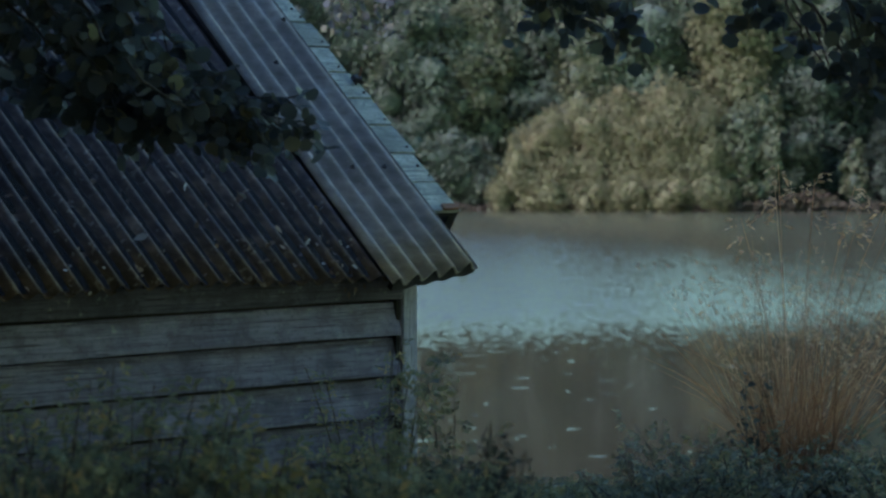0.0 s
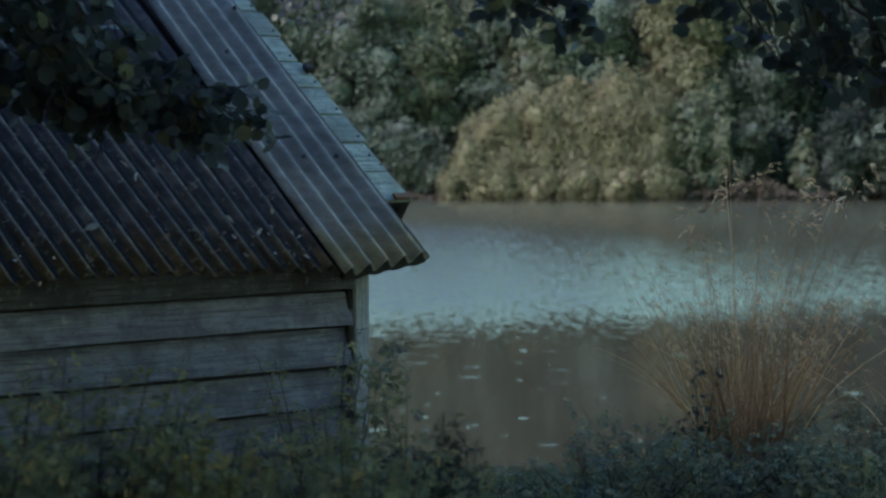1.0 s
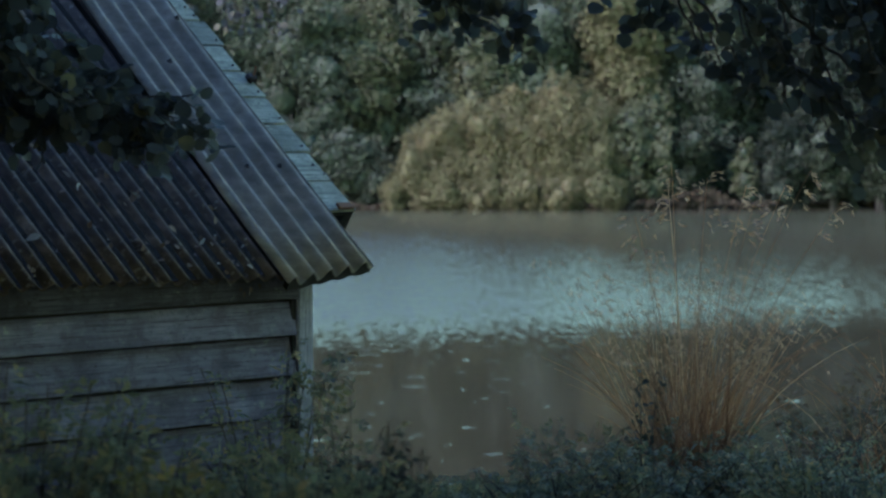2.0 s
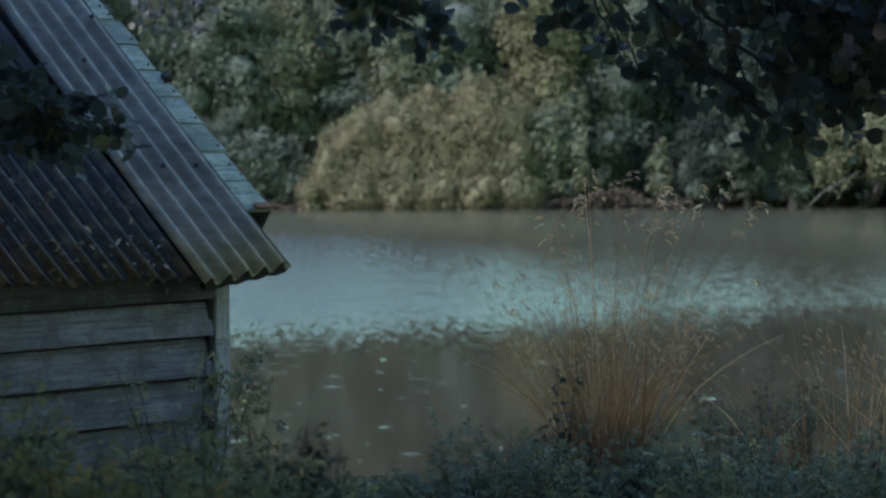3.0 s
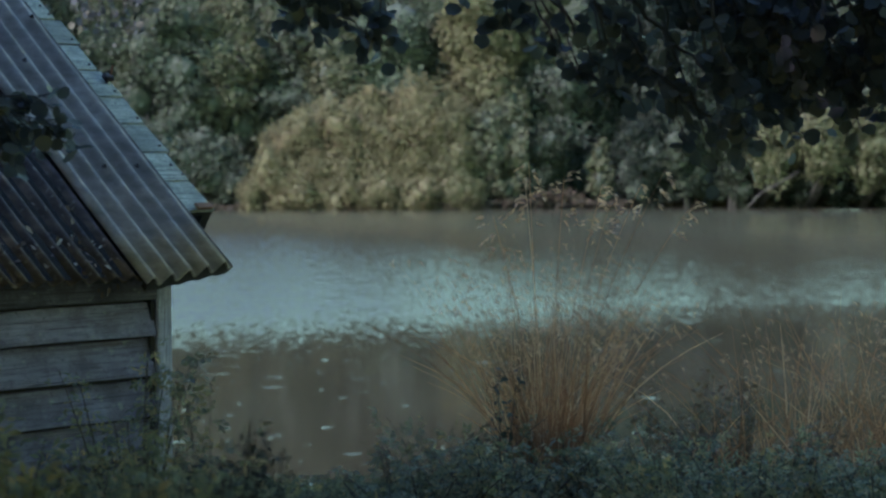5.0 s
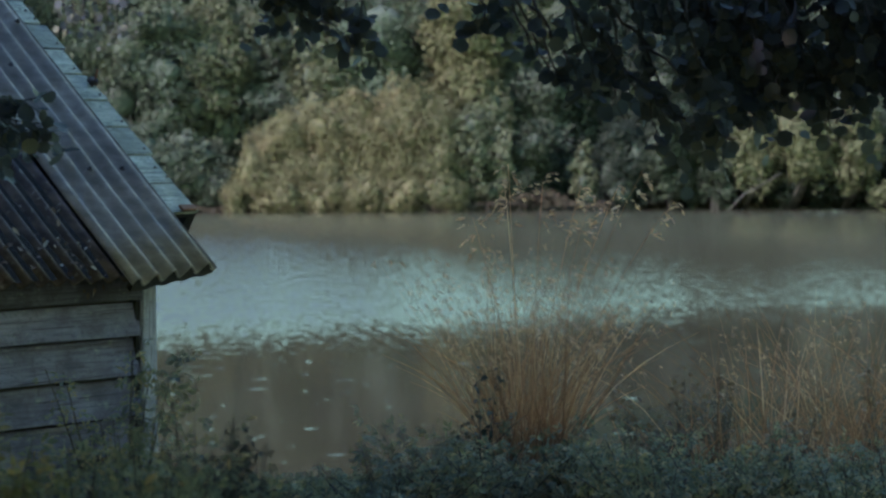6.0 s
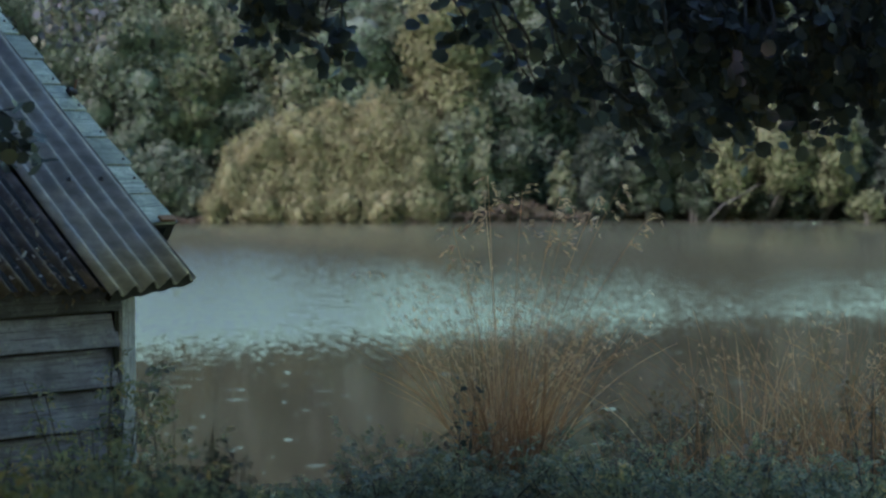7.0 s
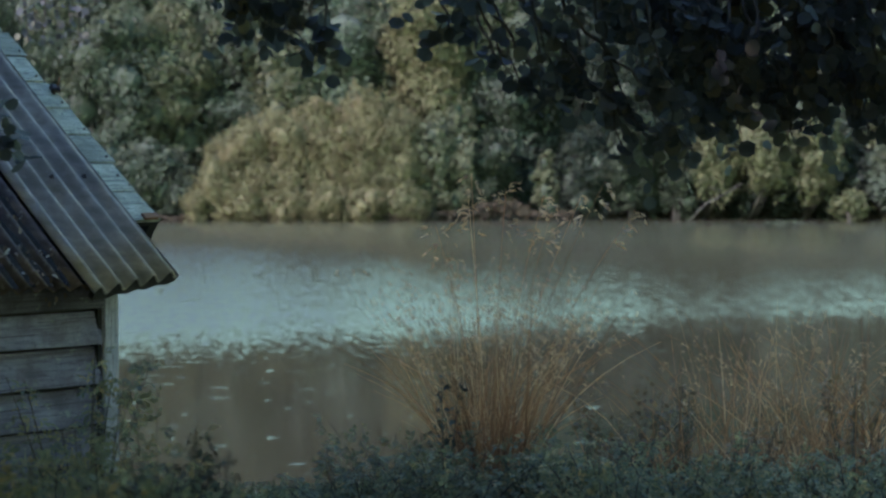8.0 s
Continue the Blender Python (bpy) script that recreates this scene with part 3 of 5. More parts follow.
for s, u in ((-0.034, 1.33), (0.169, 1.66), (0.122, 0.62), (-0.034, 0.62), (0.169, 2.1)):     # roofing bolts on the crests
    bm = bmesh.new()
    spot = Matrix.Translation(on_roof(s, u, 0.0565 + 0.024 * max(0.0, u - 0.5))) @ Matrix.Rotation(PITCH, 4, "X")
    bmesh.ops.create_cone(bm, cap_ends=True, segments=10, radius1=0.013, radius2=0.011, depth=0.004, matrix=spot)
    bmesh.ops.create_cone(bm, cap_ends=True, segments=6, radius1=0.006, radius2=0.005, depth=0.010, matrix=spot @ Matrix.Translation((0, 0, 0.006)))
    part("bolt", bm, M_NAIL, house)


def eaves_filler():
    """A dark strip that closes the hollows at the lower end of the verge sheet and stands in for their shade."""
    s0, s1, n = -0.205, 0.233, 70
    verts, faces = [], []
    for i in range(n + 1):
        s = s0 + (s1 - s0) * i / n
        wave = 0.043 * (((1 + math.sin(2 * math.pi * (s + 0.208) / 0.0925 + 0.6)) / 2) - 0.5)
        u = -0.062 + 0.18 * (s + 0.218) + 0.006
        for d in (0.0, 0.03):
            verts += [on_roof(s, u + d, 0.036 + wave - 0.011), on_roof(s, u + d, -0.016 + 0.004 * math.sin(s * 60))]
    for i in range(n):
        a, b = 4 * i, 4 * i + 4
        faces += [(a, a + 1, b + 1, b), (a + 2, b + 2, b + 3, a + 3), (a, b, b + 2, a + 2), (a + 1, a + 3, b + 3, b + 1)]
    mesh_object("eaves_filler", verts, faces, M_DARK, house, "dark strip standing in for shade under the verge sheet")


eaves_filler()
for k in range(4):
    s1 = 0.26 - 1.4 * k
    corrugated("roof_sheet", s1 - 1.45, s1, 0.0, SPAN + 0.05, 0.0762, 0.026, 0.012 + 0.004 * (k % 2), M_OLD, "", fan=False, flip=True)


# ------------------------------------------------------------ far shore: trees and bushes
def lumps_cloud(rng, center, radii, lobes, per_lobe, leaves_per, lobe_size, clump_size, squash=0.85, low=-0.6):
    """Leaf places and outward directions of a crown: lobes on an ellipsoid, clumps on each lobe, leaves in each clump."""
    d = unit(rng, lobes * 3)
    d = d[d[:, 2] > low][:lobes]
    lc = center + d * radii * rng.uniform(0.5, 1.1, (len(d), 1))
    ls = lobe_size * rng.uniform(0.6, 1.35, len(d))
    cd = unit(rng, len(d) * per_lobe).reshape(len(d), per_lobe, 3)
    cc = lc[:, None] + cd * ls[:, None, None] * np.array([1, 1, squash])
    cc, cd = cc.reshape(-1, 3), cd.reshape(-1, 3)
    n = len(cc)
    off = rng.normal(size=(n, leaves_per, 3)) * clump_size * np.array([1, 1, 0.7])
    at = (cc[:, None] + off).reshape(-1, 3)
    out = np.repeat(cd, leaves_per, 0) + 0.45 * unit(rng, n * leaves_per) + np.array([0, 0, 0.35])
    return at, out


def ball():
    """A small rough ball: corners and faces of an octahedron with its edges split."""
    v = [(1, 0, 0), (-1, 0, 0), (0, 1, 0), (0, -1, 0), (0, 0, 1), (0, 0, -1)]
    f, mids = [], {}
    for i in (0, 1):
        for j in (2, 3):
            for k in (4, 5):
                tri = (i, j, k) if (i + j + k) % 2 else (i, k, j)
                m = []
                for p, q in ((0, 1), (1, 2), (2, 0)):
                    key = tuple(sorted((tri[p], tri[q])))
                    if key not in mids:
                        c = Vector(v[key[0]]) + Vector(v[key[1]])
                        mids[key] = len(v)
                        v.append(tuple(c.normalized()))
                    m.append(mids[key])
                f += [(tri[0], m[0], m[2]), (m[0], tri[1], m[1]), (m[2], m[1], tri[2]), (m[0], m[1], m[2])]
    return np.array(v, float), np.array(f)


BALL_V, BALL_F = ball()


def even_ways(rng, n, low):
    """About n directions spread evenly over the sphere above z = low."""
    k = np.arange(n) + 0.5
    z = low + (0.999 - low) * k / n
    a = k * 2.39996 + rng.uniform(0, 6.28)
    d = np.stack([np.cos(a) * np.sqrt(1 - z * z), np.sin(a) * np.sqrt(1 - z * z), z], 1) + rng.normal(size=(n, 3)) * 0.16
    return d / np.linalg.norm(d, axis=1, keepdims=True)


def leafy_lobes(rng, centers, sizes, leaf, cover, squash, bumps=14, rough=0.6):
    """Leaves on the bumpy outsides of many rounded lobes; those buried in a neighbour are left out."""
    n = int(cover * 12.6 * float(np.mean(sizes)) ** 2 / (0.42 * leaf * leaf))
    lobes = len(centers)
    sub = unit(rng, lobes * bumps).reshape(lobes, bumps, 3)
    pick = rng.integers(0, bumps, (lobes, n))
    d = np.take_along_axis(sub, pick[:, :, None], 1) + rng.normal(size=(lobes, n, 3)) * 0.50
    d /= np.linalg.norm(d, axis=2, keepdims=True)
    near = np.einsum("lnk,lbk->lnb", d, sub).max(2)
    r = sizes[:, None] * (0.80 + 0.26 * np.clip(near, 0, 1) ** 6) * rng.uniform(0.84, 1.10, (lobes, n))
    at = centers[:, None] + d * r[:, :, None] * np.array([1, 1, squash])
    out = d + 0.5 * np.take_along_axis(sub, pick[:, :, None], 1) + rough * rng.normal(size=d.shape) + np.array([0, 0, 0.25])
    at, out = at.reshape(-1, 3), out.reshape(-1, 3)
    own = np.repeat(np.arange(lobes), n)
    keep = np.ones(len(at), bool)
    for i in range(lobes):
        inside = (((at - centers[i]) / np.array([1, 1, squash])) ** 2).sum(1) < (0.62 * sizes[i]) ** 2
        keep &= ~(inside & (own != i))
    return at[keep], out[keep]


def billow(p, seed, size):
    """Pushes points about by a smooth field, so that no lobe stays round."""
    r = np.random.default_rng(seed + 900)
    move = np.zeros_like(p)
    for k in range(5):
        wave = unit(r, 1)[0] * r.uniform(0.5, 1.5) * 2.6 / size
        move += unit(r, 1)[0] * np.sin(p @ wave + r.uniform(0, 6.28))[:, None]
    return p + move * 0.17 * size


def sprays(rng, at, out, count, length, leaf, rise):
    """Loose shoots that stick out of a crown: leaf places and directions along them."""
    pick = rng.integers(0, len(at), count)
    way = out[pick] / np.linalg.norm(out[pick], axis=1, keepdims=True) + np.array([0, 0, rise]) + 0.4 * rng.normal(size=(count, 3))
    way /= np.linalg.norm(way, axis=1, keepdims=True)
    n = max(4, int(length / (0.45 * leaf)))
    q = np.linspace(0.1, 1.0, n)
    reach = (length * rng.uniform(0.4, 1.2, count))[:, None, None] * q[None, :, None]
    spots = at[pick][:, None] + way[:, None] * reach - np.array([0, 0, 0.35]) * reach ** 2 / length * (0 if rise > 0.5 else 1)
    spots = spots + rng.normal(size=spots.shape) * leaf * 0.45
    outs = np.repeat(out[pick][:, None], n, 1) + 0.7 * rng.normal(size=spots.shape)
    return spots.reshape(-1, 3), outs.reshape(-1, 3)


def far_tree(name, az, dist, rx, height, mat, label, category, seed, base=None, low=-0.85, leaf=0.19, lobe=1.15, bottom=0.0,
             squash=0.95, cover=0.9, shape=QUAD, upright=0.0, rough=0.6, even=1.0, loose=1.0, group="far shore trees"):
    """A tree or bush of the far shore: stems, added inner balls that darken the gaps, and lobes of small leaves."""
    rng = np.random.default_rng(seed)
    foot = polar(az, dist)
    foot[2] = ground_height(foot[0], foot[1]) if base is None else base
    ob = thing(name, Matrix.Translation(foot), label, category, group)
    h = height - bottom
    lobe = min(lobe, 0.42 * h, 0.6 * rx)
    radii = np.maximum(np.array([rx, rx * 0.85, h * 0.5]) - lobe * 0.75, 0.15)
    p = 1.6
    area = 12.57 * (((radii[0] * radii[1]) ** p + (radii[0] * radii[2]) ** p + (radii[1] * radii[2]) ** p) / 3) ** (1 / p)
    n = max(8, int(0.85 * area / (lobe * lobe)))
    d = even_ways(rng, n, low)
    centers = np.array([0, 0, bottom + h * 0.5]) + d * radii * rng.uniform(1 - 0.24 * even, 1 + 0.08 * even, (n, 1))
    sizes = lobe * rng.uniform(1 - 0.38 * even, 1 + 0.3 * even, n)
    at, out = leafy_lobes(rng, centers, sizes, leaf, cover, squash, rough=rough)
    more, more_out = sprays(rng, at, out, int(loose * len(at) / 60), 0.55 * lobe, leaf, 0.8 if upright else 0.15)
    at, out = billow(np.concatenate([at, more]), seed, lobe), np.concatenate([out, more_out])
    keep = at[:, 2] > -0.1
    at, out = at[keep], out[keep]
    along = unit(rng, len(at)) + np.array([0, 0, -0.4 + upright])
    leaf_mesh("crown", at, along, out, leaf * rng.uniform(0.55, 1.4, len(at)), shape, mat, ob)
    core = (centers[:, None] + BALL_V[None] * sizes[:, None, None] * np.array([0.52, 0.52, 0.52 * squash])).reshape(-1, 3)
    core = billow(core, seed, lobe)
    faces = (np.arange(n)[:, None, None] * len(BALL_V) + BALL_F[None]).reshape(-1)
    array_mesh("core", core, faces, np.full(len(faces) // 3, 3), mat if mat in (M_WILLOW, M_FAR_OLIVE, M_FAR_PALE) else M_FAR_CORE, ob)["label"] = "opaque balls added inside the crown to shade its gaps"
    lines = []
    for k in range(4):
        a, r = rng.uniform(0, 6.28), rng.uniform(0.1, 0.4) * rx
        top = np.array([math.cos(a) * r, math.sin(a) * r, bottom + h * rng.uniform(0.4, 0.62)])
        mid = top * np.array([0.35, 0.35, 0.5]) + rng.normal(size=3) * 0.1
        lines.append(([(0.15 * math.cos(a), 0.15 * math.sin(a) + (2.6 if bottom else 0.0), -0.3), tuple(mid), tuple(top)], (0.13, 0.09, 0.03)))
    tubes("trunk", lines, M_BARK, ob)
    return ob


# the wood behind: two closed rows
for k, az in enumerate(np.arange(-10.5, 29, 2.9)):
    mat = M_FAR_DARK if az > 10 else (M_FAR_DARK, M_FAR_BLUE, M_FAR_DARK)[k % 3]
    far_tree("lakeside_tree", az, 102 + 3 * (k % 2), 3.9, 13 + 1.5 * (k % 3), mat, "tall green tree in the wood behind the far shore",
             "tree", 100 + k, leaf=0.34, lobe=1.9, cover=0.8)
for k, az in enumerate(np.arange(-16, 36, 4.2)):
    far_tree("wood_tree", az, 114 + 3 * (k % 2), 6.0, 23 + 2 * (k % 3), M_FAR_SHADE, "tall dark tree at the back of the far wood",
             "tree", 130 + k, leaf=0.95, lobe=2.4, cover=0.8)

# trees that stand at the far water's edge: azimuth, distance, radius, height, leaf, seed, label
EDGE_TREES = (
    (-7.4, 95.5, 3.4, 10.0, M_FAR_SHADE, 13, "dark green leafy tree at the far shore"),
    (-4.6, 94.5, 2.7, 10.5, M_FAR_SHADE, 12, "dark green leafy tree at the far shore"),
    (-2.6, 95.5, 2.5, 11.5, M_FAR_DARK, 22, "dark green leafy tree at the far shore"),
    (-0.9, 94.0, 2.2, 10.0, M_FAR_DARK, 23, "dark green leafy tree at the far shore"),
    (0.9, 95.0, 2.0, 11.0, M_FAR_GREEN, 14, "olive-green leafy tree at the far shore"),
    (2.9, 96.0, 2.5, 12.5, M_FAR_DARK, 171, "dark green tree behind the willows"),
    (4.2, 94.3, 1.7, 9.3, M_FAR_GREEN, 24, "olive-green leafy tree behind the willows"),
    (5.9, 95.0, 2.2, 10.5, M_FAR_BLUE, 3, "grey-green leafy tree behind the willows"),
    (7.2, 97.0, 2.4, 12.5, M_FAR_DARK, 170, "dark green tree behind the willows"),
    (8.6, 93.6, 2.0, 12.5, M_FAR_OLIVE, 20, "tall yellow-olive tree rising beside the willows"),
    (10.9, 95.0, 2.2, 12.5, M_FAR_DARK, 4, "tall grey-green tree beside the willows"),
    (12.1, 97.0, 3.0, 11.5, M_FAR_HOLLOW, 6, "dark green tree leaning over the lake"),
    (14.6, 95.5, 2.6, 10.0, M_FAR_HOLLOW, 7, "dark bushy tree at the water's edge"),
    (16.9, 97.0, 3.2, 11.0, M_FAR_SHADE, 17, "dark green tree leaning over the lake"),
    (20.4, 97.0, 3.6, 11.0, M_FAR_DARK, 18, "dark green tree leaning over the lake"),
    (23.6, 95.0, 3.2, 9.0, M_FAR_GREEN, 10, "olive tree at the water's edge"),
)
for az, d, rx, h, mat, seed, label in EDGE_TREES:
    far_tree("lakeside_tree", az, d, rx, h, mat, label, "tree", seed, leaf=0.19, lobe=1.35, cover=0.72)

# bushes at the waterline
EDGE_BUSHES = (
    (-6.0, 92.2, 2.2, 4.2, M_FAR_DARK, 31, "low dark green bush on the far bank"),
    (-3.4, 92.2, 2.0, 4.6, M_FAR_BLUE, 32, "low dark green bush on the far bank"),
    (-1.4, 92.0, 1.8, 4.0, M_FAR_DARK, 19, "low dark green bush on the far bank"),
    (0.3, 92.4, 1.6, 4.0, M_FAR_DARK, 15, "low green bush at the far water's edge"),
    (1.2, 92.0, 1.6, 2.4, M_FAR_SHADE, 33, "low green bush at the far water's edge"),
    (8.7, 91.2, 1.3, 4.9, M_FAR_GREEN, 37, "grey-green bush beside the willows"),
    (9.5, 91.6, 1.2, 4.6, M_FAR_GREEN, 38, "grey-green bush beside the willows"),
    (9.2, 92.8, 1.5, 6.0, M_FAR_GREEN, 5, "grey-green bush beside the willows"),
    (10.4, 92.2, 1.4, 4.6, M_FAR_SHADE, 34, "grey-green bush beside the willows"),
    (11.3, 94.6, 1.6, 3.8, M_FAR_HOLLOW, 180, "low dark bush on the far bank"),
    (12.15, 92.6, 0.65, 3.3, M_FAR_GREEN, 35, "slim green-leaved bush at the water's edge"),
    (13.3, 92.6, 1.5, 4.4, M_FAR_HOLLOW, 182, "low dark green bush on the far bank"),
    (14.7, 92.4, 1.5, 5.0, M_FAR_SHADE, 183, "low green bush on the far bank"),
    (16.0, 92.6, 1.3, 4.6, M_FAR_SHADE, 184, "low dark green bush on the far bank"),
    (18.0, 94.4, 2.4, 3.6, M_FAR_HOLLOW, 185, "low dark bush on the far bank"),
    (20.6, 94.4, 2.0, 4.0, M_FAR_HOLLOW, 186, "low dark bush on the far bank"),
    (21.1, 91.0, 0.9, 1.7, M_FAR_PALE, 11, "low pale bush touching the water"),
    (22.8, 92.4, 2.0, 4.2, M_FAR_DARK, 187, "low dark green bush on the far bank"),
    (25.4, 93.0, 2.4, 4.2, M_FAR_DARK, 188, "low dark green bush on the far bank"),
)
for az, d, rx, h, mat, seed, label in EDGE_BUSHES:
    far_tree("low_bush", az, d, rx, h, mat, label, "bush", seed, base=-1.9, low=-0.95, leaf=0.17, lobe=0.95, cover=0.75)

# pale boughs that hang over the water, with a bare limb below them
for az, d, rx, h, seed in ((17.1, 92.2, 1.2, 5.1, 8), (18.6, 92.0, 1.5, 5.3, 9), (20.1, 92.6, 1.3, 5.2, 36)):
    far_tree("lakeside_tree", az, d, rx, h, M_FAR_PALE, "pale leafy tree with boughs hanging over the water", "tree", seed, base=-1.9,
             bottom=1.1 + 0.3 * (seed % 2), low=-0.95, leaf=0.17, lobe=0.62, squash=1.45, cover=0.8)
limb_foot = polar(17.9, 92.0, -1.6)
limb = thing("fallen_limb", Matrix.Translation(limb_foot), "bare grey limb slanting down into the lake", "branch")
tubes("wood", [([(0, 0, 1.5), (-0.9, -0.2, 1.0), (-1.9, -0.4, 0.55), (-2.8, -0.6, -0.3)], (0.05, 0.042, 0.035, 0.02)),
               ([(-0.9, -0.2, 1.0), (-1.3, -0.3, 1.25), (-1.8, -0.5, 1.3)], (0.03, 0.022, 0.012))], M_BARE, limb, 6)

# the yellowing willows: a mass that rises from one end to the other
W = "yellowing willow bush at the water's edge"
for az, d, rx, h, seed in ((2.35, 90.4, 1.3, 3.3, 1), (3.2, 90.9, 1.5, 4.5, 16), (4.3, 90.8, 1.6, 4.9, 40), (5.4, 91.2, 1.7, 5.5, 2),
                           (6.6, 91.3, 1.7, 5.8, 41), (7.7, 91.0, 1.5, 5.0, 42)):
    far_tree("willow_bush", az, d, rx, h, M_FAR_OLIVE if az > 7.5 else M_WILLOW, W, "bush", seed, base=-1.9, low=-0.95, leaf=0.15, lobe=0.85, squash=1.25,
             cover=1.2, shape=SLIM, upright=1.5, rough=1.0, even=0.35, loose=3.0)
for k, (az, rx, h) in enumerate([(1.75, 0.7, 1.6), (3.1, 1.2, 1.7), (4.3, 1.2, 1.8), (5.5, 1.2, 1.9), (6.7, 1.2, 1.8), (7.9, 1.1, 2.1)]):
    far_tree("willow_bush", az, 89.9, rx, h, M_FAR_OLIVE if az > 7.5 else M_WILLOW, "low yellowing willow sprouts dipping into the water", "bush", 60 + k, base=-2.1,
             low=-0.95, leaf=0.14, lobe=0.45, squash=1.3, cover=0.9, shape=SLIM, upright=1.0, rough=0.85)


def shore_scrub():
    """Low russet and green growth along the far waterline."""
    rng = np.random.default_rng(77)
    n = 42000
    x = rng.uniform(-30, 60, n)
    d = 89.6 + 0.8 * np.sin(x * 0.31) + 0.5 * np.sin(x * 0.83 + 1) + rng.exponential(1.7, n)
    h = (0.12 + 0.30 * (0.5 + 0.5 * np.sin(x * 1.7 + np.sin(x * 0.6) * 3))) * rng.uniform(0, 1, n) ** 0.7
    h += 0.75 * np.exp(-((x - 17.2) / 1.5) ** 2) * rng.uniform(0, 1, n)
    at = np.stack([x, d, np.maximum(ground_height(x, d), WATER_Z) + h], 1)
    out = unit(rng, n) + np.array([0, -0.7, 0.5])
    ob = leaf_mesh("shore_scrub", at, unit(rng, n), out, rng.uniform(0.08, 0.2, n), QUAD, M_SCRUB)
    tagged(ob, "low russet scrub along the far waterline", "scrub", kind="stuff")


shore_scrub()


# ------------------------------------------------------------ near plants
def grass_tussock(az, dist, base, label, seed, blades=165, tall=230, spread=0.21, height=0.62, top=1.0, plumes=()):
    """Dry moor grass: a fan of arching blades and thin flowering stems with loose heads."""
    rng = np.random.default_rng(seed)
    p = polar(az, dist, base)
    ob = thing("grass_tussock", Matrix.Translation(p), label, "grass", "dry grass on the bank")
    verts, corners, sizes = [], [], []

    def blade(foot, lean, bend, length, width, steps=6):
        pts = []
        for i in range(steps + 1):
            q = i / steps
            out = lean * q + bend * q * q
            pts.append(np.array([foot[0] + out[0] * length, foot[1] + out[1] * length, foot[2] + length * q * (1 - 0.28 * q * np.linalg.norm(lean + bend))]))
        side = np.cross(pts[-1] - pts[0], [0.2, 1, 0.1])
        side /= np.linalg.norm(side) + 1e-9
        n = len(verts)
        for i, c in enumerate(pts):
            w = width * (1 - 0.85 * i / steps)
            verts.extend([c - side * w, c + side * w])
        for i in range(steps):
            a = n + 2 * i
            corners.extend([a, a + 1, a + 3, a + 2])
            sizes.append(4)
        return pts

    for _ in range(blades):
        a, r = rng.uniform(0, 6.28), spread * math.sqrt(rng.uniform())
        foot = (math.cos(a) * r, math.sin(a) * r, 0)
        lean = np.array([rng.normal() * 0.30 + math.cos(a) * 0.22 + 0.03, rng.normal() * 0.2])
        bend = np.array([rng.normal() * 0.10, rng.normal() * 0.08])
        if rng.uniform() < 0.42:                       # some arch right over
            bend = bend + np.array([math.copysign(rng.uniform(0.3, 0.8), lean[0]), rng.normal() * 0.2])
        far_out = np.linalg.norm(lean + bend)
        lean, bend = lean * min(1.0, 0.85 / far_out), bend * min(1.0, 0.85 / far_out)
        blade(foot, lean, bend, height * rng.uniform(0.35, 1.25), 0.0036 * rng.uniform(0.5, 1.35))
    heads_at, heads_dir, heads_size = [], [], []
    for k in range(tall):
        a, r = rng.uniform(0, 6.28), spread * 0.8 * math.sqrt(rng.uniform())
        foot = (math.cos(a) * r, math.sin(a) * r, 0)
        lean = np.array([math.cos(a) * 0.60 + 0.06, math.sin(a) * 0.3]) * rng.uniform(0.0, 1.0)
        length = top * rng.uniform(0.55, 1.0)
        pts = blade(foot, lean, np.array([rng.normal() * 0.10, rng.normal() * 0.06]), length, 0.0011, 8)
        tip, way = pts[-1], pts[-1] - pts[-3]
        way = way / np.linalg.norm(way)
        for j in range(3):                                # a loose head of small spikelets, blown one way
            foot_at = tip - way * rng.uniform(0.0, 0.26)
            reach = rng.uniform(0.02, 0.05)
            side = np.array([rng.normal() * 0.45 + 0.45, rng.normal() * 0.5, 0.6])
            for q in np.linspace(0.25, 1.0, 7):
                heads_at.append(foot_at + side * reach * q + np.array([0, 0, -0.7 * reach * q * q]) + rng.normal(size=3) * 0.0025)
                heads_dir.append(side + np.array([0, 0, -1.5 * q]) + rng.normal(size=3) * 0.25)
                heads_size.append(rng.uniform(0.012, 0.024))
    plume_at, plume_dir = [], []
    for dx, tall_z, droop in plumes:                      # tall stems with one-sided drooping plumes
        foot = np.array([dx * 0.15, rng.normal() * 0.05, 0.0])
        steps = 12
        line = [foot + np.array([(dx - foot[0]) * q ** 1.5, 0.02 * math.sin(3 * q), tall_z * q]) for q in np.linspace(0, 1, steps + 1)]
        n = len(verts)
        for k, c in enumerate(line):
            w = 0.0026 * (1 - 0.5 * k / steps)
            verts.extend([c - np.array([w, 0, 0]), c + np.array([w, 0, 0])])
        for k in range(steps):
            a = n + 2 * k
            corners.extend([a, a + 1, a + 3, a + 2])
            sizes.append(4)
        top_at, way = line[-1], line[-1] - line[-2]
        way = way / np.linalg.norm(way)
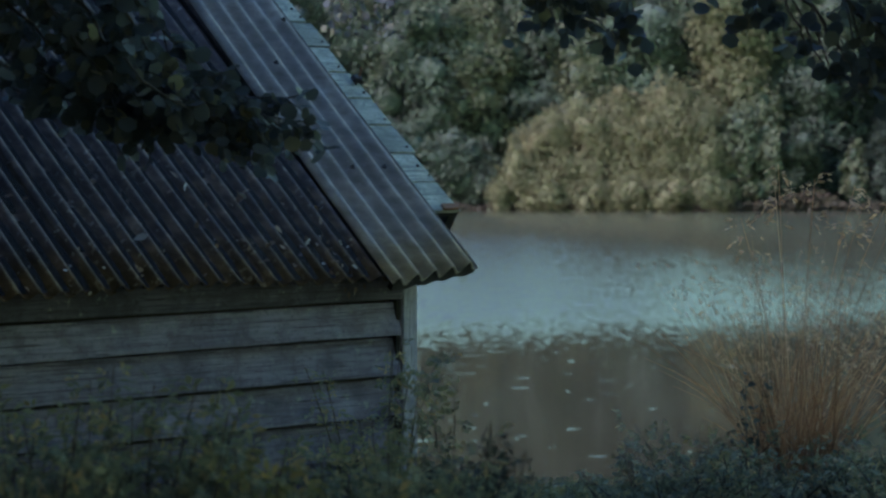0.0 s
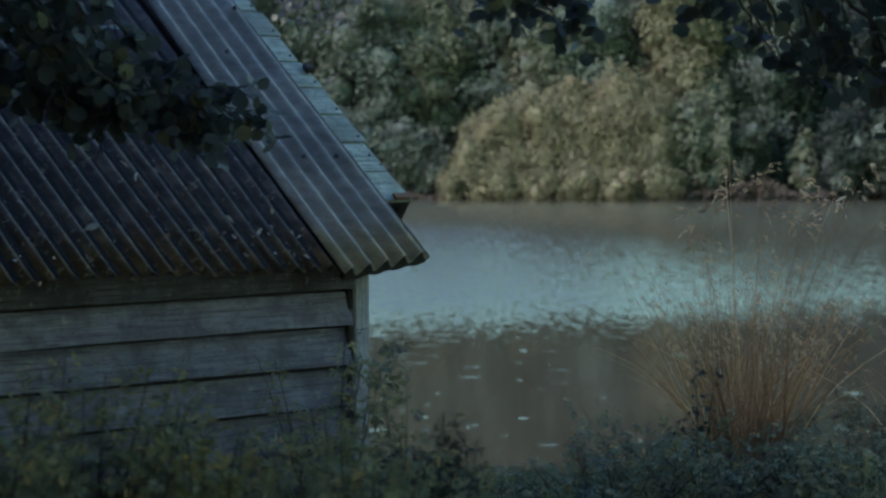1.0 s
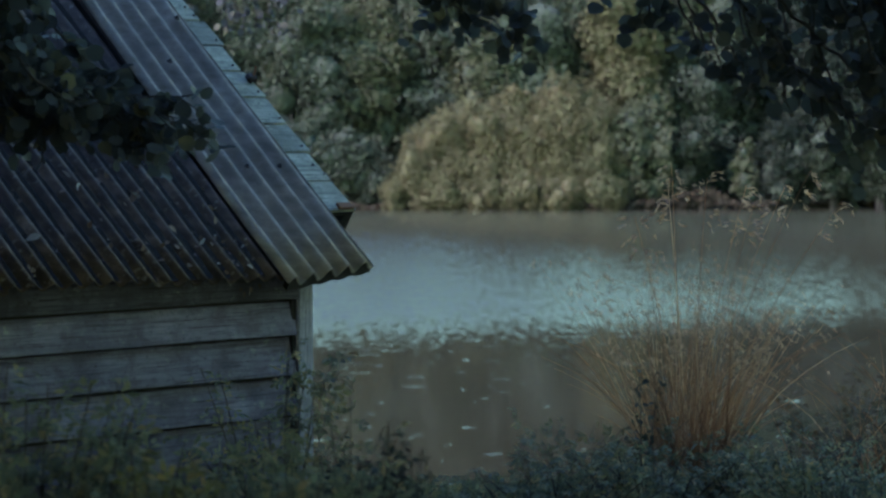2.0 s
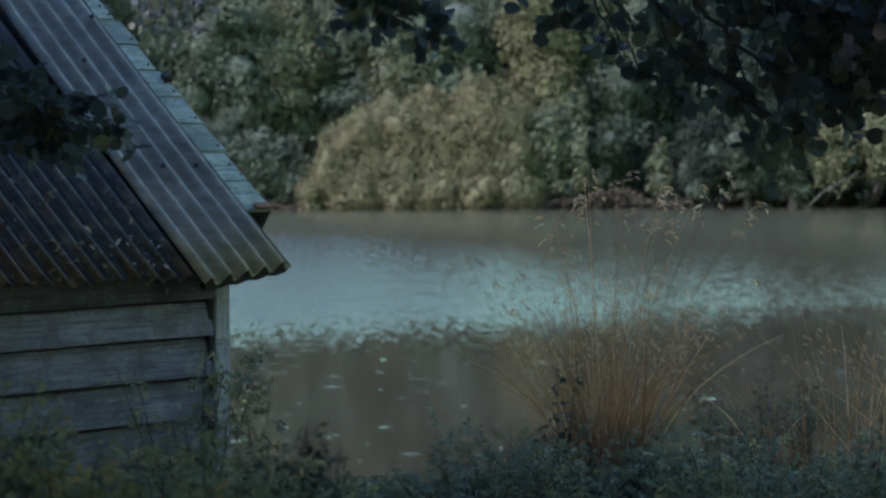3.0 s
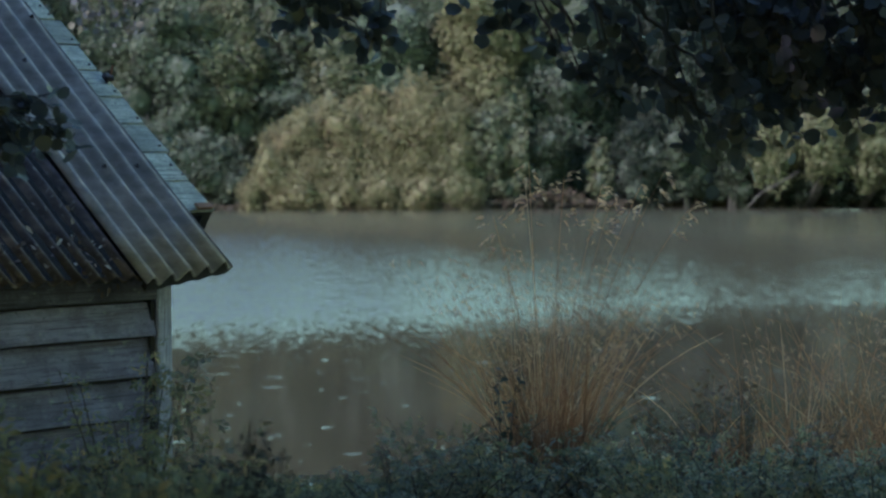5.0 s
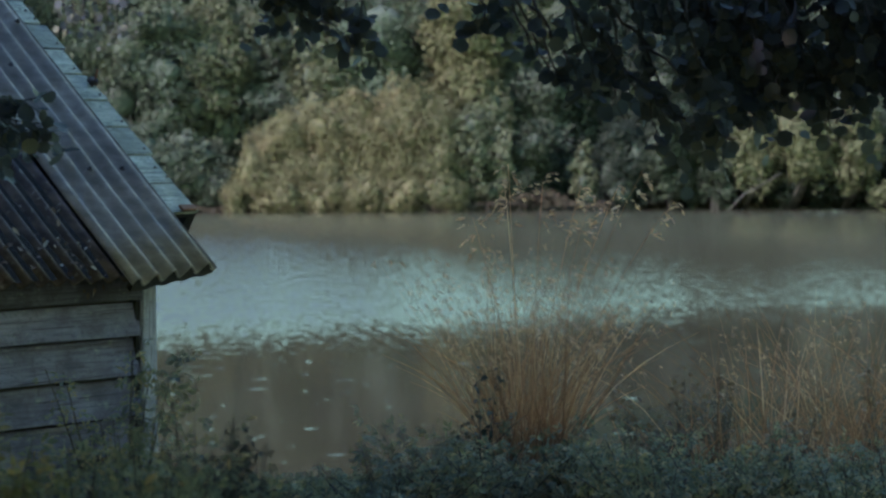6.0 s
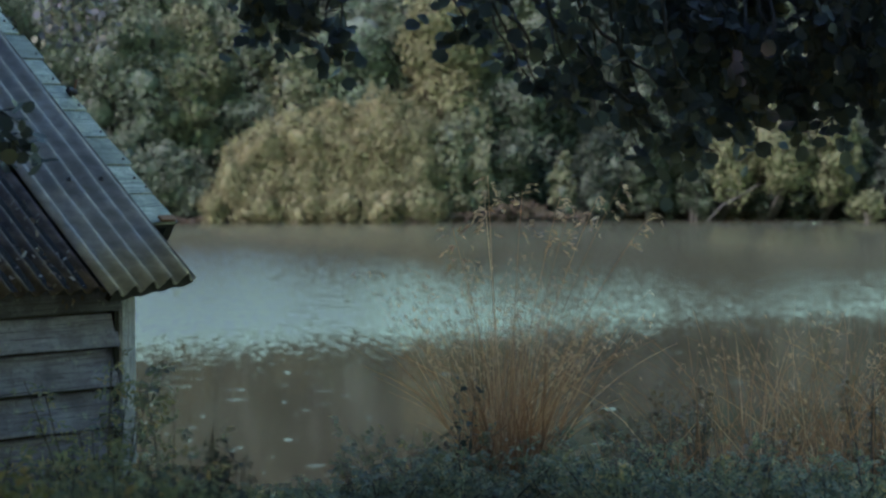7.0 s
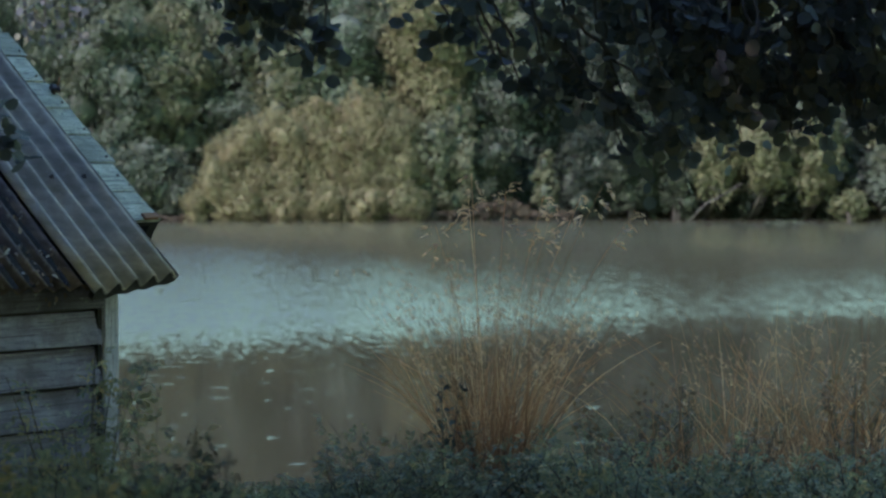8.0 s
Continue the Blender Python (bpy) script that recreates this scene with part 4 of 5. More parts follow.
        for k in range(9):
            q0 = rng.uniform() ** 0.8
            start = top_at - way * 0.20 * (1 - q0)
            sign = 1.0 if rng.uniform() < 0.5 + 0.35 * droop else -1.0
            reach = rng.uniform(0.02, 0.085) * (1 - 0.3 * q0)
            deep, up_a, down = rng.normal() * 0.6, rng.uniform(0.2, 1.1), rng.uniform(0.3, 1.3)
            for q in np.sort(rng.uniform(0.15, 1.0, 5)):
                plume_at.append(start + np.array([sign * reach * q, deep * reach * q, reach * (up_a * q - down * q * q)]) + rng.normal(size=3) * 0.003)
                plume_dir.append(np.array([sign, deep, up_a - 2 * down * q]) + rng.normal(size=3) * 0.35)
    array_mesh("tuft", np.array(verts), np.array(corners), np.array(sizes), M_STRAW, ob)["kind"] = "stuff"
    husk = [(0, 0, 0), (0.4, 0.15, 0.04), (1, 0, 0), (0.4, -0.15, 0.04)]
    if plumes:
        n = len(plume_at)
        leaf_mesh("plume", plume_at, plume_dir, unit(rng, n) + np.array([0, -1.0, 0.3]), rng.uniform(0.018, 0.040, n), (husk, [(0, 1, 2, 3)]), M_SEED, ob)["kind"] = "stuff"
    ha = np.array(heads_at)
    leaf_mesh("seed_cloud", ha, np.array(heads_dir), unit(rng, len(ha)), np.array(heads_size),
              ([(0, 0, 0), (0.4, 0.09, 0.02), (1, 0, 0), (0.4, -0.09, 0.02)], [(0, 1, 2, 3)]), M_SEED, ob)["kind"] = "stuff"
    return ob


def leafy_weed(name, az, dist, base, height, width, mat, label, category, seed, stems=9, leaf=0.036, shape=POINTED, spacing=0.022, petiole=0.006, group="plants on the bank"):
    """A bushy plant: arching stems set with leaves."""
    rng = np.random.default_rng(seed)
    p = polar(az, dist, base)
    ob = thing(name, Matrix.Translation(p), label, category, group)
    lines, at, along, normal = [], [], [], []
    for _ in range(stems):
        a = rng.uniform(0, 6.28)
        h = height * rng.uniform(0.45, 1.0)
        reach = width * rng.uniform(0.15, 1.0)
        foot = np.array([math.cos(a), math.sin(a), 0]) * width * 0.25 * rng.uniform()
        end = foot + np.array([math.cos(a) * reach, math.sin(a) * reach * 0.7, h])
        mid = (foot + end) / 2 + np.array([0, 0, h * rng.uniform(0.05, 0.22)])
        pts = [(1 - q) ** 2 * foot + 2 * q * (1 - q) * mid + q * q * end for q in np.linspace(0, 1, 7)]
        lines.append(([tuple(c) for c in pts], np.linspace(0.0045, 0.0015, 7)))
        length = sum(np.linalg.norm(pts[i + 1] - pts[i]) for i in range(6))
        for q in np.arange(0.18, 1.0, spacing / length):
            i = min(int(q * 6), 5)
            c = pts[i] + (pts[i + 1] - pts[i]) * (q * 6 - i)
            way = rng.normal(size=3) * np.array([1, 1, 0.5])
            at.append(c + way * petiole)
            along.append(way + np.array([0, 0, -0.1]))
            normal.append(np.array([0, -0.35, 0.8]) + rng.normal(size=3) * 0.5)
    for line in lines:
        tubes("stem", [line], M_BARK, ob, 4)
    n = len(at)
    leaf_mesh("foliage", at, along, normal, leaf * rng.uniform(0.5, 1.25, n), shape, mat, ob)["kind"] = "stuff"
    return ob


grass_tussock(10.5, 8.0, 0.10, "tall clump of dry rust-brown moor grass on the bank", 21,
              plumes=((-0.06, 1.25, 0.2), (-0.10, 1.17, 0.0), (0.06, 1.19, 0.6), (0.235, 1.16, 0.9), (0.25, 1.09, 0.5), (0.40, 1.15, 0.6), (0.50, 1.22, 1.0), (0.62, 1.10, 1.0), (-0.24, 1.03, 0.3)))
grass_tussock(19.6, 8.6, 0.0, "tall dry straw-coloured grass at the bank", 22, blades=60, tall=20, spread=0.36, height=0.66, top=0.78)
grass_tussock(23.0, 8.3, 0.0, "tall dry straw-coloured grass at the bank", 23, blades=60, tall=20, spread=0.36, height=0.7, top=0.85)
for k, (az, d, h, t) in enumerate([(16.6, 8.2, 0.62, 0.80), (18.0, 8.9, 0.70, 0.85), (21.3, 8.4, 0.72, 0.95), (24.6, 8.6, 0.7, 0.9)]):
    grass_tussock(az, d, -0.02, "straggling dry straw-coloured grass at the bank", 24 + k, blades=42, tall=13, spread=0.40, height=h, top=t)
BR = "tangled dark green bramble on the bank"
rng0 = random.Random(5)
for k, az in enumerate(np.arange(-15, -0.5, 1.1)):
    leafy_weed("bramble", az + rng0.uniform(-0.4, 0.4), 6.7 + rng0.uniform(-0.3, 0.2), -0.1, 0.46 + rng0.uniform(-0.12, 0.08), 0.36, M_BRAMBLE, BR, "bramble", 200 + k, stems=13, spacing=0.017, leaf=0.050, shape=TRIFOIL, petiole=0.022)
for k, az in enumerate(np.arange(0.5, 25, 0.85)):             # a low mound of bramble along the top of the bank
    high = 0.33 + (0.05 if az > 7 else 0.0) - 0.14 * math.exp(-((az - 3.6) / 2.4) ** 2) + rng0.uniform(-0.06, 0.05)
    leafy_weed("bramble", az + rng0.uniform(-0.4, 0.4), 7.55 + rng0.uniform(-0.35, 0.35), -0.1, high, 0.36, M_BRAMBLE, BR, "bramble", 240 + k, stems=18, spacing=0.013, leaf=0.046, shape=TRIFOIL, petiole=0.022)
for k, az in enumerate(np.arange(-14.5, 0.3, 0.95)):          # closer shoots, in front of the wall
    high = float(np.interp(az, (-14, -9.5, -8.2, -6.4, -5.0, -3.4, -0.6, 0.3), (1.00, 0.99, 0.88, 0.82, 0.84, 0.82, 0.86, 0.76)))
    leafy_weed("bramble", az + rng0.uniform(-0.3, 0.3), 4.1 + rng0.uniform(-0.3, 0.3), -0.1, high + rng0.uniform(-0.05, 0.08), 0.25, M_BRAMBLE, BR, "bramble", 260 + k, stems=24, spacing=0.012, leaf=0.044, shape=TRIFOIL, petiole=0.022)
for k, az in enumerate(np.arange(0.6, 6.4, 0.8)):             # low close shoots at the foot of the view over the water
    leafy_weed("bramble", az + rng0.uniform(-0.3, 0.3), 4.7 + rng0.uniform(-0.3, 0.3), -0.1, 0.64 + rng0.uniform(-0.08, 0.04), 0.22, M_BRAMBLE, BR, "bramble", 330 + k, stems=18, spacing=0.013, leaf=0.046, shape=TRIFOIL, petiole=0.022)
leafy_weed("bramble", -1.9, 6.5, -0.1, 0.92, 0.26, M_BRAMBLE, "tall bramble shoots beside the corner post", "bramble", 290, stems=20, spacing=0.016, leaf=0.046, shape=TRIFOIL, petiole=0.022)
leafy_weed("bramble", 0.25, 7.0, -0.1, 0.70, 0.13, M_BRAMBLE, "tall bramble shoots beside the corner post", "bramble", 295, stems=8, spacing=0.018, leaf=0.042, shape=TRIFOIL, petiole=0.022)
leafy_weed("yellow_weed", -5.2, 3.75, -0.1, 1.00, 0.11, M_YWEED, "yellowing weed in front of the boarded wall", "weed", 291, stems=26, spacing=0.014, leaf=0.042, shape=TRIFOIL, petiole=0.018)
leafy_weed("dark_weed", 1.75, 4.6, -0.1, 0.88, 0.09, M_DWEED, "dark upright weed on the bank", "weed", 292, stems=30, leaf=0.040, shape=TRIFOIL, petiole=0.014)
leafy_weed("dark_weed", 0.3, 5.2, -0.1, 0.76, 0.08, M_DWEED, "dark upright weed on the bank", "weed", 294, stems=16, leaf=0.034)
leafy_weed("dark_weed", 9.1, 7.7, -0.05, 0.62, 0.12, M_DWEED, "dark withered thistle in front of the dry grass", "weed", 293, stems=4, leaf=0.034, spacing=0.016)


for k, (az, d, h) in enumerate([(14.0, 7.9, 0.50), (15.2, 8.0, 0.60), (16.3, 8.3, 0.50), (18.4, 8.0, 0.42), (21.4, 8.2, 0.62)]):
    leafy_weed("withered_weed", az, d, -0.05, h, 0.16, M_WITHER, "withered brown weed among the grass on the bank", "weed", 310 + k, stems=10, leaf=0.030, spacing=0.018, petiole=0.012)


def bank_grass():
    rng = np.random.default_rng(31)
    n = 26000
    x, y = rng.uniform(-4, 6, n), rng.uniform(5.5, 11.5, n)
    z = ground_height(x, y)
    h = rng.uniform(0.03, 0.12, n)
    a = rng.uniform(0, 6.28, n)
    lean = np.stack([np.cos(a), np.sin(a), np.zeros(n)], 1) * (h * rng.uniform(0.1, 0.6, n))[:, None]
    side = np.stack([np.cos(a + 1.2), np.sin(a + 1.2), np.zeros(n)], 1) * 0.0035
    foot = np.stack([x, y, z], 1)
    mid = foot + lean * 0.35 + np.stack([0 * h, 0 * h, h * 0.6], 1)
    tip = foot + lean + np.stack([0 * h, 0 * h, h], 1)
    v = np.stack([foot - side, foot + side, mid + side * 0.8, mid - side * 0.8, tip], 1).reshape(-1, 3)
    b = np.arange(n)[:, None] * 5
    corners = (b + np.array([0, 1, 2, 3, 3, 2, 4])).ravel()
    ob = array_mesh("bank_grass", v, corners, np.tile([4, 3], n), M_GRASS)
    tagged(ob, "rough green grass covering the bank", "grass", kind="stuff")


bank_grass()


# ------------------------------------------------------------ the alder whose boughs hang into view
def alder():
    rng = np.random.default_rng(41)
    ob = thing("alder_tree", Matrix.Translation((4.6, 2.2, 0)), "dark alder with leafy boughs hanging over the bank", "tree")
    org = np.array([4.6, 2.2, 0.0])
    trunk = [((0, 0, -0.4), (0.1, 0, 2.0), (-0.3, 0.2, 4.2), (-1.0, 0.3, 6.5), (-1.6, 0.4, 9.0))]
    lines = [([*trunk[0]], (0.26, 0.22, 0.18, 0.12, 0.05))]
    limbs = [([(-0.1, 0.1, 3.0), (-1.5, 1.8, 3.2), (-2.6, 3.2, 2.75), (-3.1, 3.95, 2.2)], (0.09, 0.06, 0.035, 0.015)),
             ([(-0.2, 0.1, 3.6), (-3.0, 2.4, 3.7), (-5.0, 3.7, 2.9), (-6.0, 4.05, 2.1)], (0.10, 0.07, 0.04, 0.015)),
             ([(0.0, 0.0, 2.6), (-1.0, 2.4, 2.7), (-1.8, 3.7, 2.5), (-2.6, 4.1, 2.1)], (0.08, 0.06, 0.03, 0.012)),
             ([(-0.6, 0.2, 5.2), (-3.5, -1.0, 6.4), (-6.5, -1.5, 7.0)], (0.10, 0.07, 0.03)),
             ([(-0.4, 0.2, 4.6), (-2.5, -3.0, 6.0), (-4.5, -5.0, 6.6)], (0.10, 0.07, 0.03))]
    tubes("trunk", lines, M_BARK, ob, 10)
    for pts, rad in limbs:
        tubes("limb", [(pts, rad)], M_BARK, ob, 7)
    # crown over and behind the bank, out of view, placed to shade the boathouse
    at, out = lumps_cloud(rng, np.array([-8.0, -0.4, 6.8]), np.array([7.2, 6.0, 2.2]), 150, 16, 8, 1.2, 0.34, low=-1)
    leaf_mesh("crown", at, unit(rng, len(at)), out, rng.uniform(0.16, 0.34, len(at)), CLUMP, M_ALDER, ob)

    def bough(name, lines_in, leaves_per_m, seed, stout=0.008):
        """Twigs given by az, elevation in degrees from eye height, and distance; leaves along them and their side shoots."""
        r = np.random.default_rng(seed)
        tub, la, ld, ln = [], [], [], []
        for ends in lines_in:
            pts = [polar(a, d, EYE + math.tan(radians(e)) * d) - org for a, e, d in ends]
            fine = []
            for i in range(len(pts) - 1):
                for q in np.linspace(0, 1, 7)[:-1]:
                    fine.append(pts[i] + (pts[i + 1] - pts[i]) * q + r.normal(size=3) * 0.008)
            fine.append(pts[-1])
            tub.append(([tuple(p) for p in fine], np.linspace(stout, 0.002, len(fine))))
            for i in range(len(fine) - 1):
                seg = fine[i + 1] - fine[i]
                L = np.linalg.norm(seg)
                for _ in range(r.poisson(L * leaves_per_m * 0.22)):
                    s0 = fine[i] + seg * r.uniform()
                    way = seg / L * 0.6 + unit(r, 1)[0] * 0.9 + np.array([0, 0, -0.35])
                    s1 = s0 + way * r.uniform(0.04, 0.13)
                    tub.append(([tuple(s0), tuple((s0 + s1) / 2 + r.normal(size=3) * 0.006), tuple(s1)], (0.0026, 0.002, 0.0012)))
                    for q in np.linspace(0.2, 1.0, 5):
                        la.append(s0 + (s1 - s0) * q)
                        ld.append(unit(r, 1)[0] + np.array([0, 0, -0.7]))
                        ln.append(unit(r, 1)[0] + np.array([0, -0.9, 0.5]))
        tubes(name + "_wood", tub, M_BARK, ob, 4)["kind"] = "stuff"
        n = len(la)
        leaf_mesh(name + "_foliage", la, ld, ln, r.uniform(0.036, 0.066, n), ROUND, M_ALDER, ob)["kind"] = "stuff"

    # the bough over the roof: it hangs lowest towards its tip
    r = random.Random(7)
    left = []
    for k in range(26):
        end = -14.0 + 9.2 * k / 25
        low = 1.15 - 0.125 * (end + 14.0) + r.uniform(0.0, 0.5)
        left.append([(end - 5.2 + r.uniform(-0.6, 0.6), 5.6, 6.0), (end - 2.6 + r.uniform(-0.5, 0.5), low + 1.9 + r.uniform(-0.5, 0.5), 6.2 + r.uniform(-0.35, 0.35)),
                     (end, low, 6.3 + r.uniform(-0.2, 0.2))])
    left += [[(-10, 2.6, 6.2), (-7, 1.6, 6.3), (-4.4, 1.25, 6.3)], [(-10, 2.0, 6.2), (-7, 1.0, 6.3), (-4.3, 0.5, 6.3)],
             [(-11, 1.5, 6.2), (-7.5, 0.5, 6.3), (-4.1, 0.2, 6.3)], [(-12, 1.6, 6.1), (-9, 0.8, 6.2), (-6.0, 0.3, 6.2)]]
    bough("left_bough", [line for k, line in enumerate(left) if k > 9 or k % 2], 80, 51)
    mid = [[(1.6 + 0.5 * k, 6.5, 6.2), (2.6 + 0.42 * k, 4.6, 6.3), (3.2 + 0.30 * k, 2.95 + 0.25 * abs(k - 5) / 5 + r.uniform(-0.1, 0.6), 6.3)] for k in range(8)]
    bough("middle_bough", mid, 74, 52)

    def low_edge(a):
        """How low the foliage hangs, in degrees, along the bank."""
        return float(np.interp(a, (8.2, 10.2, 11.9, 15.0, 17.2, 19.1, 22.0, 26.0), (4.3, 2.5, 1.3, -0.15, -0.15, 0.6, 0.4, 0.2)))

    outer, dense = [], []
    for k in range(13):                                   # open sprays at the edge, growing out and down
        end = 9.6 + 0.55 * k
        low = low_edge(end) + r.uniform(0.0, 0.35)
        outer.append([(end - 1.6 + r.uniform(-0.5, 0.5), 6.4, 6.2), (end - 1.0 + r.uniform(-0.3, 0.3), (6.4 + low) / 2 + 0.4, 6.25 + r.uniform(-0.3, 0.3)), (end, low, 6.3)])
    outer += [[(10.4, 6.0, 6.2), (11.8, 4.1, 6.3), (13.0, 2.77, 6.3), (14.35, 1.3, 6.3), (15.6, 0.42, 6.3), (16.8, 0.05, 6.3)],
              [(9.6, 6.0, 6.2), (10.7, 4.2, 6.3), (11.6, 2.6, 6.3), (12.6, 1.2, 6.3)], [(11.5, 6.0, 6.2), (13.4, 3.6, 6.4), (15.4, 1.7, 6.4), (17.6, 0.6, 6.4)]]
    for k in range(72):                                   # the closed mass behind them
        end = 14.2 + 11.0 * k / 71
        low = max(low_edge(end) + 0.25, 3.4 - 1.0 * (end - 14.2)) + r.uniform(0.0, 1.3)
        dense.append([(end - 1.2 + r.uniform(-0.6, 0.6), 6.4, 6.7), (end - 0.6 + r.uniform(-0.6, 0.6), (6.4 + low) / 2 + r.uniform(-0.5, 0.5), 6.7 + r.uniform(-0.4, 0.4)), (end, low, 6.7 + r.uniform(-0.3, 0.3))])
    bough("outer_bough", outer, 38, 54, 0.010)
    bough("right_bough", dense, 66, 53, 0.009)


alder()


def water_alder():
    """A slim tree at the water beyond the boathouse; a sprig of it hangs past the roof."""
    rng = np.random.default_rng(91)
    foot = polar(-5.5, 16.5, -2.6)
    ob = thing("water_alder", Matrix.Translation(foot), "slim alder at the water behind the boathouse", "tree")
    tubes("trunk", [([(0, 0, 0), (0.05, 0, 3.0), (0.2, 0.1, 6.0), (0.1, 0.1, 8.5)], (0.10, 0.08, 0.05, 0.02))], M_BARK, ob, 8)
    at, out = lumps_cloud(rng, np.array([0.2, 0.2, 7.6]), np.array([1.5, 1.4, 1.5]), 26, 14, 10, 0.5, 0.14, low=-1)
    leaf_mesh("crown", at, unit(rng, len(at)), out, rng.uniform(0.06, 0.12, len(at)), CLUMP, M_ALDER, ob)
    lines, la = [], []
    for k in range(7):
        a = np.array([0.15, 0.05, 6.4])
        b = polar(-3.4 + 0.33 * k, 16.3, EYE + 16.3 * math.tan(radians(5.0))) - foot
        c = polar(-3.3 + 0.30 * k + rng.uniform(-0.1, 0.1), 16.2, EYE + 16.2 * math.tan(radians(3.0 + rng.uniform(-0.1, 0.5)))) - foot
        lines.append(([tuple(a), tuple((a + b) / 2 + np.array([0, 0, 0.2])), tuple(b), tuple(c)], (0.02, 0.012, 0.006, 0.003)))
        for q in np.linspace(0, 1, 26):
            la.append(b + (c - b) * q + rng.normal(size=3) * 0.06)
    tubes("sprig", lines, M_BARK, ob, 4)["kind"] = "stuff"
    n = len(la)
    leaf_mesh("sprig_foliage", la, unit(rng, n), unit(rng, n) + np.array([0, -0.8, 0.4]), rng.uniform(0.04, 0.075, n), ROUND, M_ALDER, ob)["kind"] = "stuff"


water_alder()


# ------------------------------------------------------------ unseen shrub and trees added behind and beside the bank for shade
def wall_shrub(x, y, r0, top, seed):
    """An unseen leafy shrub added close to the boathouse wall to shade it."""
    rng = np.random.default_rng(seed)
    ob = thing("shrub", Matrix.Translation((x, y, 0)), "dark leafy shrub added out of view to shade the boathouse wall", "shrub", "plants on the bank")
    at, out = lumps_cloud(rng, np.array([0, 0, 0.2 + top / 2]), np.array([r0, r0, top / 2]) * 0.75, 40, 22, 8, 0.42, 0.14, low=-1)
    keep = at[:, 2] > 0.05
    at, out = at[keep], out[keep]
    leaf_mesh("crown", at, unit(rng, len(at)), out, rng.uniform(0.05, 0.11, len(at)), ROUND, M_ALDER, ob)
    lines = []
    for k in range(6):
        a = k * 1.05 + 0.3
        c, d = math.cos(a), math.sin(a)
        lines.append(([(c * 0.06, d * 0.06, -0.2), (c * r0 * 0.3, d * r0 * 0.3, top * 0.4), (c * r0 * 0.6, d * r0 * 0.6, top * 0.8)], (0.03, 0.02, 0.008)))
    tubes("trunk", lines, M_BARK, ob, 6)


wall_shrub(-2.75, 3.6, 0.95, 2.7, 67)


def bank_tree(x, y, rx, ry, top, seed, low=1.2):
    rng = np.random.default_rng(seed)
    ob = thing("bank_tree", Matrix.Translation((x, y, 0)), "broad dark tree added out of view to block light", "tree", "wood behind the bank")
    h = top - low
    at, out = lumps_cloud(rng, np.array([0, 0, low + h / 2]), np.array([rx, ry, h / 2]), 110, 16, 8, 1.3, 0.4, low=-1)
    leaf_mesh("crown", at, unit(rng, len(at)), out, rng.uniform(0.25, 0.5, len(at)), CLUMP, M_ALDER, ob)
    lines = [([(0, 0, -0.4), (0.1, 0.1, top * 0.35), (-0.2, 0.1, top * 0.8)], (0.3, 0.22, 0.05))]
    for k in range(5):
        a = k * 1.26 + seed
        lines.append(([(0, 0.05, top * 0.3), (math.cos(a) * rx * 0.4, math.sin(a) * ry * 0.4, top * 0.5), (math.cos(a) * rx * 0.75, math.sin(a) * ry * 0.75, top * 0.6)], (0.13, 0.08, 0.03)))
    tubes("trunk", lines, M_BARK, ob, 8)


# added out of view to keep sun and sky light off the boathouse
bank_tree(-8.8, 3.8, 3.4, 4.6, 11, 61)
bank_tree(-5.0, -4.2, 4.2, 3.4, 11, 66, 4.6)
bank_tree(13.5, -1.0, 3.4, 4.0, 11, 65)
bank_tree(-9.0, -6.0, 5.0, 4.5, 13, 62)
bank_tree(0.0, -9.5, 5.5, 4.0, 13, 63)
bank_tree(8.5, -6.5, 5.0, 4.5, 13, 64)


